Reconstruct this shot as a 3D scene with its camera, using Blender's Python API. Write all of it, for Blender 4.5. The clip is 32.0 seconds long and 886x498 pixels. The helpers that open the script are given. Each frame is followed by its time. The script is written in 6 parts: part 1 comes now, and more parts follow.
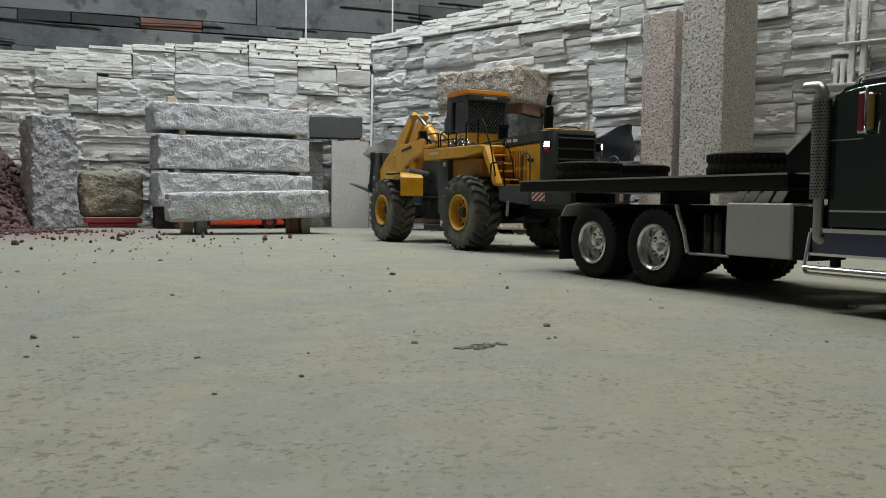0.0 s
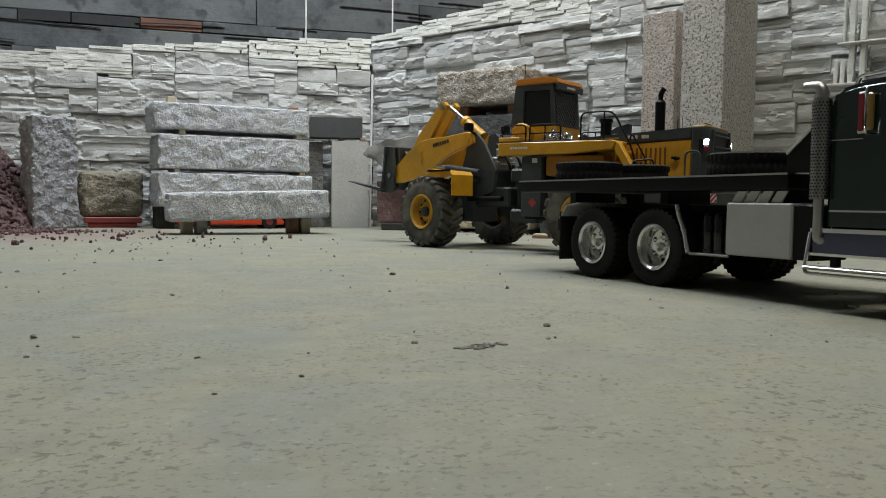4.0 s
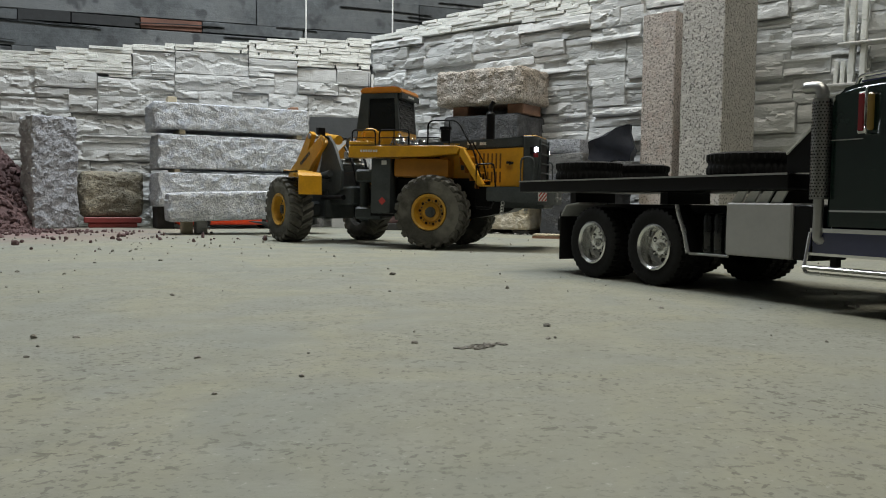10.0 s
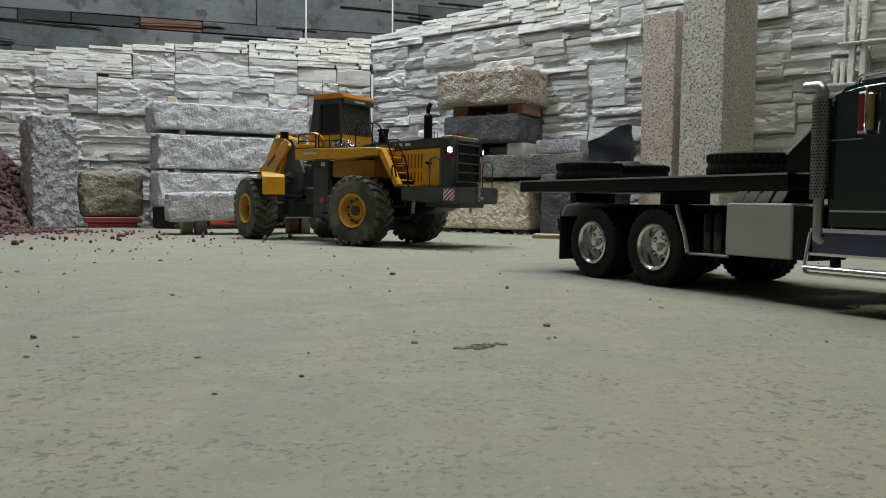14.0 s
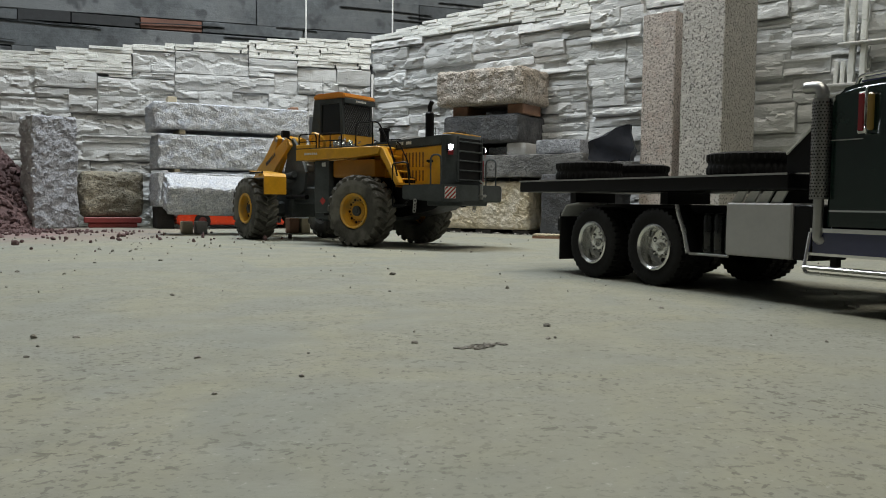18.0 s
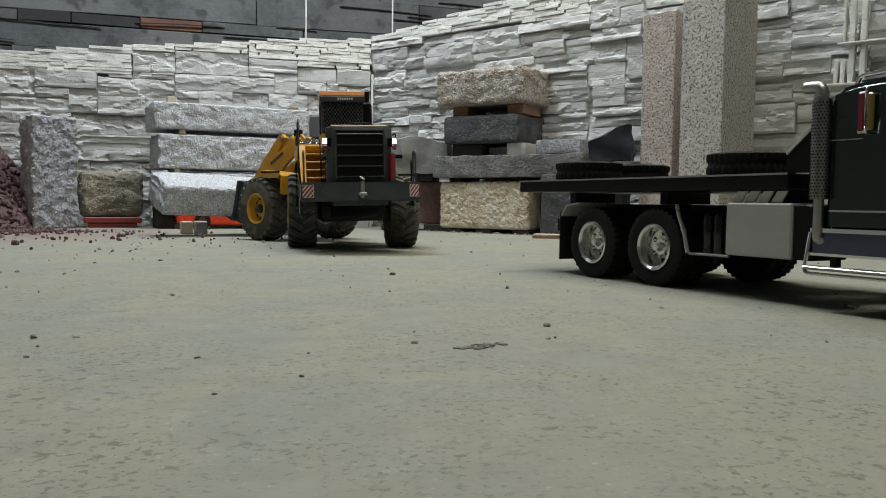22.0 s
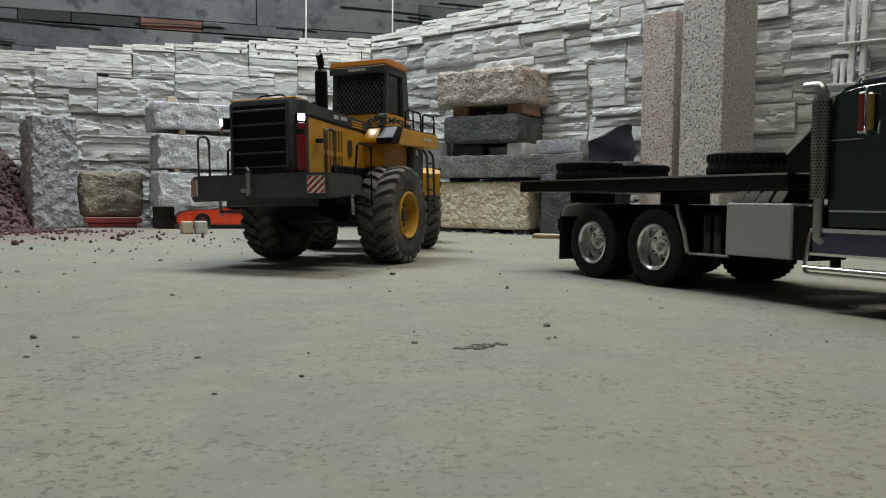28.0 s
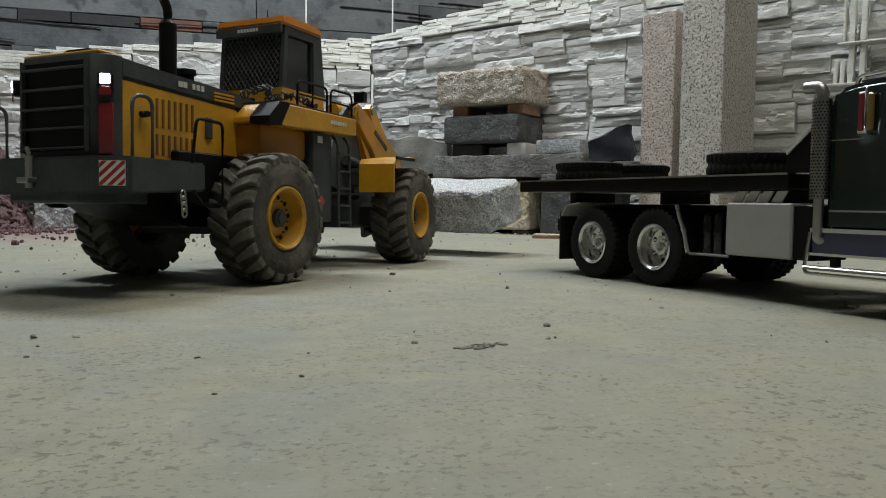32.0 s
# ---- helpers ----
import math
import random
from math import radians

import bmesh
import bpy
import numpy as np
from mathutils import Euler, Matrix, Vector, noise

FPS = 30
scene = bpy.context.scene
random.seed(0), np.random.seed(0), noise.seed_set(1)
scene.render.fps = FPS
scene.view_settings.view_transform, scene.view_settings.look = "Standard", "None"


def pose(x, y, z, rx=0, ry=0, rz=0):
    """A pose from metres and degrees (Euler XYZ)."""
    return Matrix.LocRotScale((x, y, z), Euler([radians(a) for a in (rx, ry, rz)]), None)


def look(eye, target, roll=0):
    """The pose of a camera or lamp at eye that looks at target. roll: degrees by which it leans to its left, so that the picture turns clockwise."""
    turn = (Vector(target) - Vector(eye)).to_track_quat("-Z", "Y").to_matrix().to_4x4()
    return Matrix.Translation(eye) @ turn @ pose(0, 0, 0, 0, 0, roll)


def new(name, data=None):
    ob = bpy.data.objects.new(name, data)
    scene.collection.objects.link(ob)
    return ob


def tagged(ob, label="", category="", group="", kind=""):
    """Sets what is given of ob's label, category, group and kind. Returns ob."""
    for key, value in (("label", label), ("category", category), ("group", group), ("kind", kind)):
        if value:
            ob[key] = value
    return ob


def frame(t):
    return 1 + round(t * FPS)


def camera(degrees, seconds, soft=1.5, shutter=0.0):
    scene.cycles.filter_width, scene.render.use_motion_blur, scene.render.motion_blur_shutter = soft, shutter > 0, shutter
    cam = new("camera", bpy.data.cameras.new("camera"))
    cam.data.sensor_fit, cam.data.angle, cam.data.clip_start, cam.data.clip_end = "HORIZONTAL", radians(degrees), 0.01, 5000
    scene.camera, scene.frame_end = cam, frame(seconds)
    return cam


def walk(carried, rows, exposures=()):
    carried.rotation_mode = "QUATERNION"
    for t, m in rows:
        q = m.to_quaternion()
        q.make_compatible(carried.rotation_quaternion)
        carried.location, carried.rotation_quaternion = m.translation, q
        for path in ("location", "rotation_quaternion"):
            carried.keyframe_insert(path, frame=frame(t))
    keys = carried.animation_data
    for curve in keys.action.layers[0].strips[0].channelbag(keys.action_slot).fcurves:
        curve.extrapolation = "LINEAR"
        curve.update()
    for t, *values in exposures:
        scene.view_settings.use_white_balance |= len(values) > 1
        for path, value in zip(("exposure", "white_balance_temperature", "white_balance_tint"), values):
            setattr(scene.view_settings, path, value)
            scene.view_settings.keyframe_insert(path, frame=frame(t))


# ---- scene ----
cam = camera(58.12, 32.0, soft=1.0, shutter=0.3)
EYE = (0.0, 0.0, 0.0882)
TILT = radians(3.38)
VIEW = look(EYE, (0.0, math.cos(TILT), EYE[2] - math.sin(TILT)), 0.647)
walk(cam, [(0.0, VIEW), (32.0, VIEW)], [(0.0, 0.0), (32.0, 0.0)])

# ---- light: ceiling tubes of the hall ----
world = bpy.data.worlds.new("world")
scene.world = world
world.use_nodes = True
world.node_tree.nodes["Background"].inputs[0].default_value = (0.75, 0.85, 1.0, 1)
world.node_tree.nodes["Background"].inputs[1].default_value = 0.02
LAMPS = [(-0.64, 2.05, 2.3, 56, (0.885, 0.955, 1.0)), (0.65, 1.75, 2.3, 28.5, (1.0, 0.935, 0.80)), (0.3, 0.1, 2.3, 17.5, (1.0, 0.97, 0.87))]
for lx, ly, lz, watts, tint in LAMPS:
    la = bpy.data.lights.new("tube_light", "AREA")
    la.shape, la.size, la.size_y, la.energy, la.color = "RECTANGLE", 1.0, 0.3, watts, tint
    tube_lamp = new("tube_light", la)
    tube_lamp.matrix_world = pose(lx, ly, lz)


# ---- materials ----
def mat(name, color, rough=0.6, metal=0.0, vary=0.15, scale=30.0, bump=0.0, bump_scale=120.0, second=None, mix=0.5, spots=None,
        spot_scale=150.0, spot_size=0.4, per_piece=0.0, coat=0.0, emit=None, emit_strength=0.0):
    m = bpy.data.materials.new(name)
    m.use_nodes = True
    nt = m.node_tree
    b = nt.nodes["Principled BSDF"]
    tc = nt.nodes.new("ShaderNodeTexCoord")
    src = tc.outputs["Object"]
    if per_piece:
        oi = nt.nodes.new("ShaderNodeObjectInfo")
        sh = nt.nodes.new("ShaderNodeVectorMath")
        sh.operation = "MULTIPLY_ADD"
        nt.links.new(oi.outputs["Random"], sh.inputs[0])
        sh.inputs[1].default_value = (7.3, 5.1, 9.7)
        nt.links.new(src, sh.inputs[2])
        src = sh.outputs[0]

    def nz(sc, detail=6.0, r=0.6):
        n = nt.nodes.new("ShaderNodeTexNoise")
        n.inputs["Scale"].default_value, n.inputs["Detail"].default_value, n.inputs["Roughness"].default_value = sc, detail, r
        nt.links.new(src, n.inputs["Vector"])
        return n.outputs[0]

    def mixc(fac, a, c, mode="MIX"):
        x = nt.nodes.new("ShaderNodeMix")
        x.data_type, x.blend_type = "RGBA", mode
        for sock, val in ((x.inputs[0], fac), (x.inputs[6], a), (x.inputs[7], c)):
            if isinstance(val, (int, float)):
                sock.default_value = val
            elif isinstance(val, tuple):
                sock.default_value = (*val, 1)
            else:
                nt.links.new(val, sock)
        return x.outputs[2]

    def ramp(v, lo, hi):
        r = nt.nodes.new("ShaderNodeMapRange")
        r.inputs[1].default_value, r.inputs[2].default_value = lo, hi
        nt.links.new(v, r.inputs[0])
        return r.outputs[0]

    col = tuple(color)
    dark = tuple(c * (1 - vary * 1.6) for c in color)
    light = tuple(min(1, c * (1 + vary)) for c in color)
    out = mixc(ramp(nz(scale), 0.3, 0.7), dark, light)
    out = mixc(0.35, out, mixc(ramp(nz(scale * 7.3), 0.3, 0.7), dark, light))
    if second:
        out = mixc(ramp(nz(scale * 0.37, 4.0), 0.62 - mix * 0.3, 0.72 - mix * 0.2), out, tuple(second))
    if spots:
        vo = nt.nodes.new("ShaderNodeTexNoise")
        vo.inputs["Scale"].default_value, vo.inputs["Detail"].default_value = spot_scale, 2.0
        nt.links.new(src, vo.inputs["Vector"])
        out = mixc(ramp(vo.outputs[0], 0.5 + (0.5 - spot_size) * 0.4, 0.58 + (0.5 - spot_size) * 0.4), out, tuple(spots))
    if per_piece:
        g = nt.nodes.new("ShaderNodeMapRange")
        g.inputs[3].default_value, g.inputs[4].default_value = 1 - per_piece, 1 + per_piece * 0.6
        nt.links.new(oi.outputs["Random"], g.inputs[0])
        hs = nt.nodes.new("ShaderNodeHueSaturation")
        nt.links.new(out, hs.inputs["Color"])
        nt.links.new(g.outputs[0], hs.inputs["Value"])
        out = hs.outputs[0]
    nt.links.new(out, b.inputs["Base Color"])
    rr = nt.nodes.new("ShaderNodeMapRange")
    rr.inputs[3].default_value, rr.inputs[4].default_value = max(0.02, rough - 0.12), min(1, rough + 0.12)
    nt.links.new(nz(scale * 2.1), rr.inputs[0])
    nt.links.new(rr.outputs[0], b.inputs["Roughness"])
    b.inputs["Metallic"].default_value = metal
    if coat:
        b.inputs["Coat Weight"].default_value, b.inputs["Coat Roughness"].default_value = coat, 0.08
    if bump:
        bp = nt.nodes.new("ShaderNodeBump")
        bp.inputs["Strength"].default_value, bp.inputs["Distance"].default_value = bump, 0.007
        nt.links.new(nz(bump_scale, 8.0, 0.65), bp.inputs["Height"])
        nt.links.new(bp.outputs[0], b.inputs["Normal"])
    if emit:
        b.inputs["Emission Color"].default_value, b.inputs["Emission Strength"].default_value = (*emit, 1), emit_strength
    return m


M = {}


def concrete_floor():
    m = bpy.data.materials.new("concrete_floor")
    m.use_nodes = True
    nt = m.node_tree
    b = nt.nodes["Principled BSDF"]
    src = nt.nodes.new("ShaderNodeTexCoord").outputs["Object"]

    def nz(scale, detail, rough, dist=0.0):
        n = nt.nodes.new("ShaderNodeTexNoise")
        for key, val in (("Scale", scale), ("Detail", detail), ("Roughness", rough), ("Distortion", dist)):
            n.inputs[key].default_value = val
        nt.links.new(src, n.inputs["Vector"])
        return n.outputs[0]

    def span(v, lo, hi, a=0.0, c=1.0):
        r = nt.nodes.new("ShaderNodeMapRange")
        for i, val in enumerate((lo, hi, a, c)):
            r.inputs[i + 1].default_value = val
        nt.links.new(v, r.inputs[0])
        return r.outputs[0]

    def mix(fac, a, c, mode="MIX"):
        x = nt.nodes.new("ShaderNodeMix")
        x.data_type, x.blend_type = "RGBA", mode
        for sock, val in ((x.inputs[0], fac), (x.inputs[6], a), (x.inputs[7], c)):
            if isinstance(val, tuple):
                sock.default_value = (*val, 1)
            elif isinstance(val, float):
                sock.default_value = val
            else:
                nt.links.new(val, sock)
        return x.outputs[2]

    def times(a, c):
        x = nt.nodes.new("ShaderNodeMath")
        x.operation = "MULTIPLY"
        nt.links.new(a, x.inputs[0])
        nt.links.new(c, x.inputs[1])
        return x.outputs[0]

    col = mix(span(nz(6, 5, 0.6, 0.8), 0.40, 0.60), (0.276, 0.273, 0.198), (0.224, 0.238, 0.205))
    col = mix(span(nz(2.2, 3, 0.5), 0.35, 0.7, 0.0, 0.5), col, (0.285, 0.283, 0.235))
    col = mix(span(nz(45, 6, 0.7), 0.3, 0.72, 0.0, 0.55), col, (0.19, 0.19, 0.165))
    blot = times(span(nz(150, 4, 0.55, 0.4), 0.58, 0.63), span(nz(9, 3, 0.5), 0.40, 0.62))
    col = mix(span(blot, 0, 1, 0, 0.66), col, (0.092, 0.088, 0.068))
    peck = times(span(nz(240, 3, 0.5, 0.3), 0.59, 0.63), span(nz(14, 2, 0.5), 0.40, 0.6))
    col = mix(span(peck, 0, 1, 0, 0.6), col, (0.09, 0.085, 0.07))
    big = times(span(nz(55, 5, 0.7, 0.8), 0.60, 0.69), span(nz(4, 2, 0.5), 0.45, 0.62))
    col = mix(span(big, 0, 1, 0, 0.4), col, (0.10, 0.10, 0.085))
    col = mix(span(nz(260, 4, 0.65), 0.59, 0.66, 0.0, 0.55), col, (0.12, 0.12, 0.10))
    col = mix(span(nz(200, 4, 0.65), 0.62, 0.69, 0.0, 0.55), col, (0.36, 0.36, 0.32))
    # red stone dust trodden out from the gravel heap
    far = nt.nodes.new("ShaderNodeVectorMath")
    far.operation = "DISTANCE"
    far.inputs[1].default_value = (-1.15, 1.92, 0.0)
    nt.links.new(src, far.inputs[0])
    dust = times(span(far.outputs["Value"], 0.62, 0.16), span(nz(11, 5, 0.65), 0.30, 0.56))
    col = mix(span(dust, 0, 1, 0, 0.9), col, (0.225, 0.135, 0.138))
    nt.links.new(col, b.inputs["Base Color"])
    nt.links.new(span(nz(30, 3, 0.5), 0.2, 0.8, 0.62, 0.9), b.inputs["Roughness"])
    bp = nt.nodes.new("ShaderNodeBump")
    bp.inputs["Strength"].default_value, bp.inputs["Distance"].default_value = 0.35, 0.0012
    nt.links.new(nz(220, 6, 0.6), bp.inputs["Height"])
    nt.links.new(bp.outputs[0], b.inputs["Normal"])
    return m


M["floor"] = concrete_floor()
M["wallstone"] = mat("quartzite", (0.56, 0.57, 0.568), 0.8, 0, 0.11, 18, 0.45, 210, (0.46, 0.465, 0.46), 0.4, per_piece=0.14)
M["strip"] = mat("pale_strip_stone", (0.76, 0.77, 0.74), 0.8, 0, 0.12, 25, 0.5, 150, per_piece=0.12)
M["backing"] = mat("mortar_backing", (0.46, 0.46, 0.45), 0.9, 0, 0.2, 20, 0.5)
M["granite"] = mat("grey_granite", (0.76, 0.82, 0.94), 0.7, 0, 0.3, 120, 0.9, 240, (0.60, 0.65, 0.745), 0.35, (0.33, 0.355, 0.42), 340, 0.46, per_piece=0.05)
M["granite_dark"] = mat("coarse_grey_granite", (0.40, 0.415, 0.455), 0.8, 0, 0.28, 90, 0.9, 130, (0.30, 0.315, 0.34), 0.4, (0.18, 0.187, 0.205), 250, 0.41)
M["brown_granite"] = mat("brown_granite", (0.44, 0.385, 0.325), 0.8, 0, 0.3, 45, 1.0, 150, (0.52, 0.48, 0.44), 0.5, (0.15, 0.13, 0.11), 330, 0.42)
M["mossy"] = mat("mossy_granite", (0.33, 0.30, 0.23), 0.85, 0, 0.3, 28, 1.0, 120, (0.20, 0.185, 0.14), 0.5, (0.08, 0.075, 0.06), 300, 0.44)
M["pink_granite"] = mat("pink_granite", (0.47, 0.415, 0.375), 0.7, 0, 0.2, 60, 0.5, 140, (0.42, 0.345, 0.30), 0.4, (0.125, 0.115, 0.105), 210, 0.40)
M["pale_granite"] = mat("pale_speckled_granite", (0.48, 0.455, 0.42), 0.7, 0, 0.18, 60, 0.5, 140, (0.42, 0.40, 0.37), 0.5, (0.13, 0.122, 0.112), 210, 0.40)
M["basalt"] = mat("dark_basalt", (0.058, 0.061, 0.067), 0.65, 0, 0.35, 40, 0.8, 130, (0.095, 0.097, 0.102), 0.4, (0.05, 0.05, 0.055), 150, 0.4)
M["slate"] = mat("dark_slate", (0.014, 0.016, 0.023), 0.45, 0, 0.3, 18, 0.12, 60)
M["greyslab"] = mat("grey_slab_stone", (0.22, 0.22, 0.215), 0.8, 0, 0.3, 35, 0.8, 120, (0.12, 0.12, 0.12), 0.5, (0.09, 0.09, 0.09), 120, 0.36)
M["beige"] = mat("beige_stone", (0.60, 0.52, 0.38), 0.85, 0, 0.2, 45, 1.0, 100, (0.66, 0.60, 0.5), 0.5)
M["redstone"] = mat("red_porphyry", (0.15, 0.088, 0.088), 0.8, 0, 0.35, 40, 0.7, 100, per_piece=0.3)
M["weathered"] = mat("weathered_grey_rock", (0.24, 0.238, 0.228), 0.85, 0, 0.2, 18, 0.35, 110, (0.20, 0.20, 0.19), 0.4)
M["concrete"] = mat("cast_concrete", (0.46, 0.46, 0.45), 0.8, 0, 0.1, 14, 0.3, 90, (0.40, 0.40, 0.39), 0.4)
M["darkblock"] = mat("charcoal_block", (0.075, 0.08, 0.085), 0.7, 0, 0.12, 30, 0.2)
M["wood"] = mat("pale_wood", (0.50, 0.44, 0.32), 0.75, 0, 0.15, 40, 0.2)
M["brownwood"] = mat("brown_wood", (0.27, 0.15, 0.095), 0.75, 0, 0.2, 40, 0.2)
M["blackwood"] = mat("black_dunnage", (0.03, 0.028, 0.026), 0.8, 0, 0.3, 40, 0.3)
M["redpaint"] = mat("red_paint", (0.20, 0.028, 0.025), 0.5, 0, 0.15, 40, 0.1)
M["gravel"] = mat("floor_chip", (0.31, 0.295, 0.265), 0.85, 0, 0.3, 100, 0.6, 200, per_piece=0.35)
M["plank"] = mat("dark_plank", (0.122, 0.134, 0.143), 0.8, 0, 0.35, 7.0, 0.8, 25, (0.165, 0.175, 0.18), 0.5, (0.07, 0.075, 0.08), 12, 0.3, per_piece=0.22)
M["plank_red"] = mat("russet_plank", (0.24, 0.11, 0.075), 0.7, 0, 0.3, 4.0, 0.4, 30, per_piece=0.2)
M["plank_black"] = mat("charred_plank", (0.028, 0.03, 0.032), 0.7, 0, 0.3, 4.0, 0.4, 30)
M["plaster"] = mat("plaster", (0.26, 0.26, 0.255), 0.9, 0, 0.06, 3, 0.1)
M["ceil"] = mat("ceiling_paint", (0.42, 0.42, 0.41), 0.9, 0, 0.05, 3, 0.1)
M["white"] = mat("white_rod", (0.75, 0.75, 0.74), 0.5)
M["glow"] = mat("tube_glow", (0.9, 0.9, 0.9), 0.5, emit=(1, 0.98, 0.93), emit_strength=4.0)
M["yellow"] = mat("loader_yellow", (0.62, 0.315, 0.016), 0.38, 0, 0.14, 25, 0.05, 200, (0.46, 0.23, 0.03), 0.35, coat=0.2)
M["orange"] = mat("loader_roof_orange", (0.62, 0.235, 0.025), 0.4, 0, 0.1, 25, coat=0.2)
M["slot"] = mat("louvre_slot", (0.16, 0.07, 0.01), 0.6, 0, 0.2, 25)
# loader yellow with the shade under the platforms put into the colour
M["amber"] = mat("shaded_yellow", (0.42, 0.175, 0.015), 0.45, 0, 0.12, 25)
M["dgrey"] = mat("dark_grey_paint", (0.058, 0.066, 0.068), 0.5, 0, 0.25, 30, 0.05)
M["black"] = mat("black_metal", (0.006, 0.006, 0.007), 0.45, 0, 0.2, 30)
M["rubber"] = mat("dusty_rubber", (0.062, 0.059, 0.050), 0.9, 0, 0.35, 45, 0.35, 170, (0.145, 0.139, 0.118), 0.5)
M["rubber_dark"] = mat("black_rubber", (0.013, 0.013, 0.013), 0.75, 0, 0.3, 40, 0.2, 150)
M["rim"] = mat("rim_yellow", (0.58, 0.305, 0.025), 0.5, 0, 0.2, 60, 0.05, 200, (0.40, 0.25, 0.06), 0.35)
M["chrome"] = mat("chrome", (0.75, 0.75, 0.75), 0.14, 1.0, 0.05, 30)
M["alloy"] = mat("dull_alloy", (0.78, 0.78, 0.77), 0.25, 1.0, 0.05, 30)
M["steel"] = mat("dull_steel", (0.42, 0.42, 0.41), 0.42, 1.0, 0.08, 30)
M["shield"] = mat("tarnished_steel", (0.33, 0.33, 0.315), 0.3, 1.0, 0.15, 40)
M["silverbox"] = mat("grey_box_paint", (0.40, 0.40, 0.39), 0.55, 0.1, 0.06, 30)
M["glass"] = mat("tinted_glass", (0.012, 0.014, 0.015), 0.08, 0, 0.1, 10)
M["mesh"] = mat("guard_mesh", (0.09, 0.092, 0.095), 0.6)
M["signred"] = mat("sign_red", (0.45, 0.05, 0.045), 0.5)
M["signwhite"] = mat("sign_white", (0.7, 0.68, 0.66), 0.5)
M["tail"] = mat("tail_lens", (0.20, 0.015, 0.02), 0.2, coat=0.5)
M["lamp"] = mat("lamp_white", (0.9, 0.9, 0.9), 0.3, emit=(0.82, 0.86, 1.0), emit_strength=16.0)
M["green"] = mat("dark_green_lacquer", (0.004, 0.016, 0.012), 0.24, 0, 0.1, 20, coat=0.35)
M["navy"] = mat("navy_lacquer", (0.035, 0.04, 0.10), 0.2, 0, 0.1, 20, coat=0.5)
M["amberlens"] = mat("amber_lens", (0.22, 0.14, 0.03), 0.25, coat=0.5)
M["carorange"] = mat("toy_car_orange", (0.62, 0.05, 0.012), 0.25, coat=0.6)
M["decal"] = mat("pale_decal", (0.62, 0.62, 0.6), 0.5)
M["blackdecal"] = mat("black_decal", (0.02, 0.02, 0.02), 0.5)

for key, val in (("black", 0.18), ("dgrey", 0.3), ("rubber_dark", 0.2), ("slate", 0.25), ("darkblock", 0.3)):
    M[key].node_tree.nodes["Principled BSDF"].inputs["Specular IOR Level"].default_value = val


def laminate(m, stretch, scale, depth):
    """Adds fine flat layers, as in split schist, to a stone's relief."""
    nt = m.node_tree
    b = nt.nodes["Principled BSDF"]
    under = b.inputs["Normal"].links[0].from_socket
    mp = nt.nodes.new("ShaderNodeMapping")
    mp.inputs["Scale"].default_value = (1.0, 1.0, stretch)
    nt.links.new(nt.nodes.new("ShaderNodeTexCoord").outputs["Object"], mp.inputs["Vector"])
    n = nt.nodes.new("ShaderNodeTexNoise")
    for name_, val_ in (("Scale", scale), ("Detail", 5.0), ("Roughness", 0.6), ("Distortion", 0.5)):
        n.inputs[name_].default_value = val_
    nt.links.new(mp.outputs[0], n.inputs["Vector"])
    bp = nt.nodes.new("ShaderNodeBump")
    bp.inputs["Strength"].default_value, bp.inputs["Distance"].default_value = 0.45, depth
    nt.links.new(n.outputs[0], bp.inputs["Height"])
    nt.links.new(under, bp.inputs["Normal"])
    nt.links.new(bp.outputs[0], b.inputs["Normal"])


laminate(M["wallstone"], 3.0, 30.0, 0.005)
laminate(M["plank"], 9.0, 3.0, 0.010)

# ---- mesh helpers ----
def finish(name, bm, material, parent=None, smooth=True, angle=35):
    me = bpy.data.meshes.new(name)
    bm.normal_update()
    bm.to_mesh(me)
    bm.free()
    for mm in material if isinstance(material, (list, tuple)) else [material]:
        me.materials.append(mm)
    if smooth:
        me.shade_smooth()
        me.set_sharp_from_angle(angle=radians(angle))
    ob = new(name, me)
    if parent:
        ob.parent = parent
    return ob


def part(name, bm, material, parent, label="", m=None):
    ob = finish(name, bm, material, parent)
    if m is not None:
        ob.matrix_basis = m
    if label:
        ob["label"] = label
    return ob


def box(bm, x0, x1, y0, y1, z0, z1, bevel=0.0, seg=1, m=None):
    r = bmesh.ops.create_cube(bm, size=1.0)
    vs = r["verts"]
    for v in vs:
        v.co = Vector(((x0 + x1) / 2 + v.co.x * (x1 - x0), (y0 + y1) / 2 + v.co.y * (y1 - y0), (z0 + z1) / 2 + v.co.z * (z1 - z0)))
    if bevel:
        es = list({e for v in vs for e in v.link_edges})
        out = bmesh.ops.bevel(bm, geom=es, offset=bevel, segments=seg, affect="EDGES", profile=0.6)
        vs = list({v for fc in out["faces"] for v in fc.verts} | {v for v in vs if v.is_valid})
    if m is not None:
        bmesh.ops.transform(bm, matrix=m, verts=vs)
    return bm


def bx(x0, x1, y0, y1, z0, z1, bevel=0.0, seg=1):
    return box(bmesh.new(), x0, x1, y0, y1, z0, z1, bevel, seg)


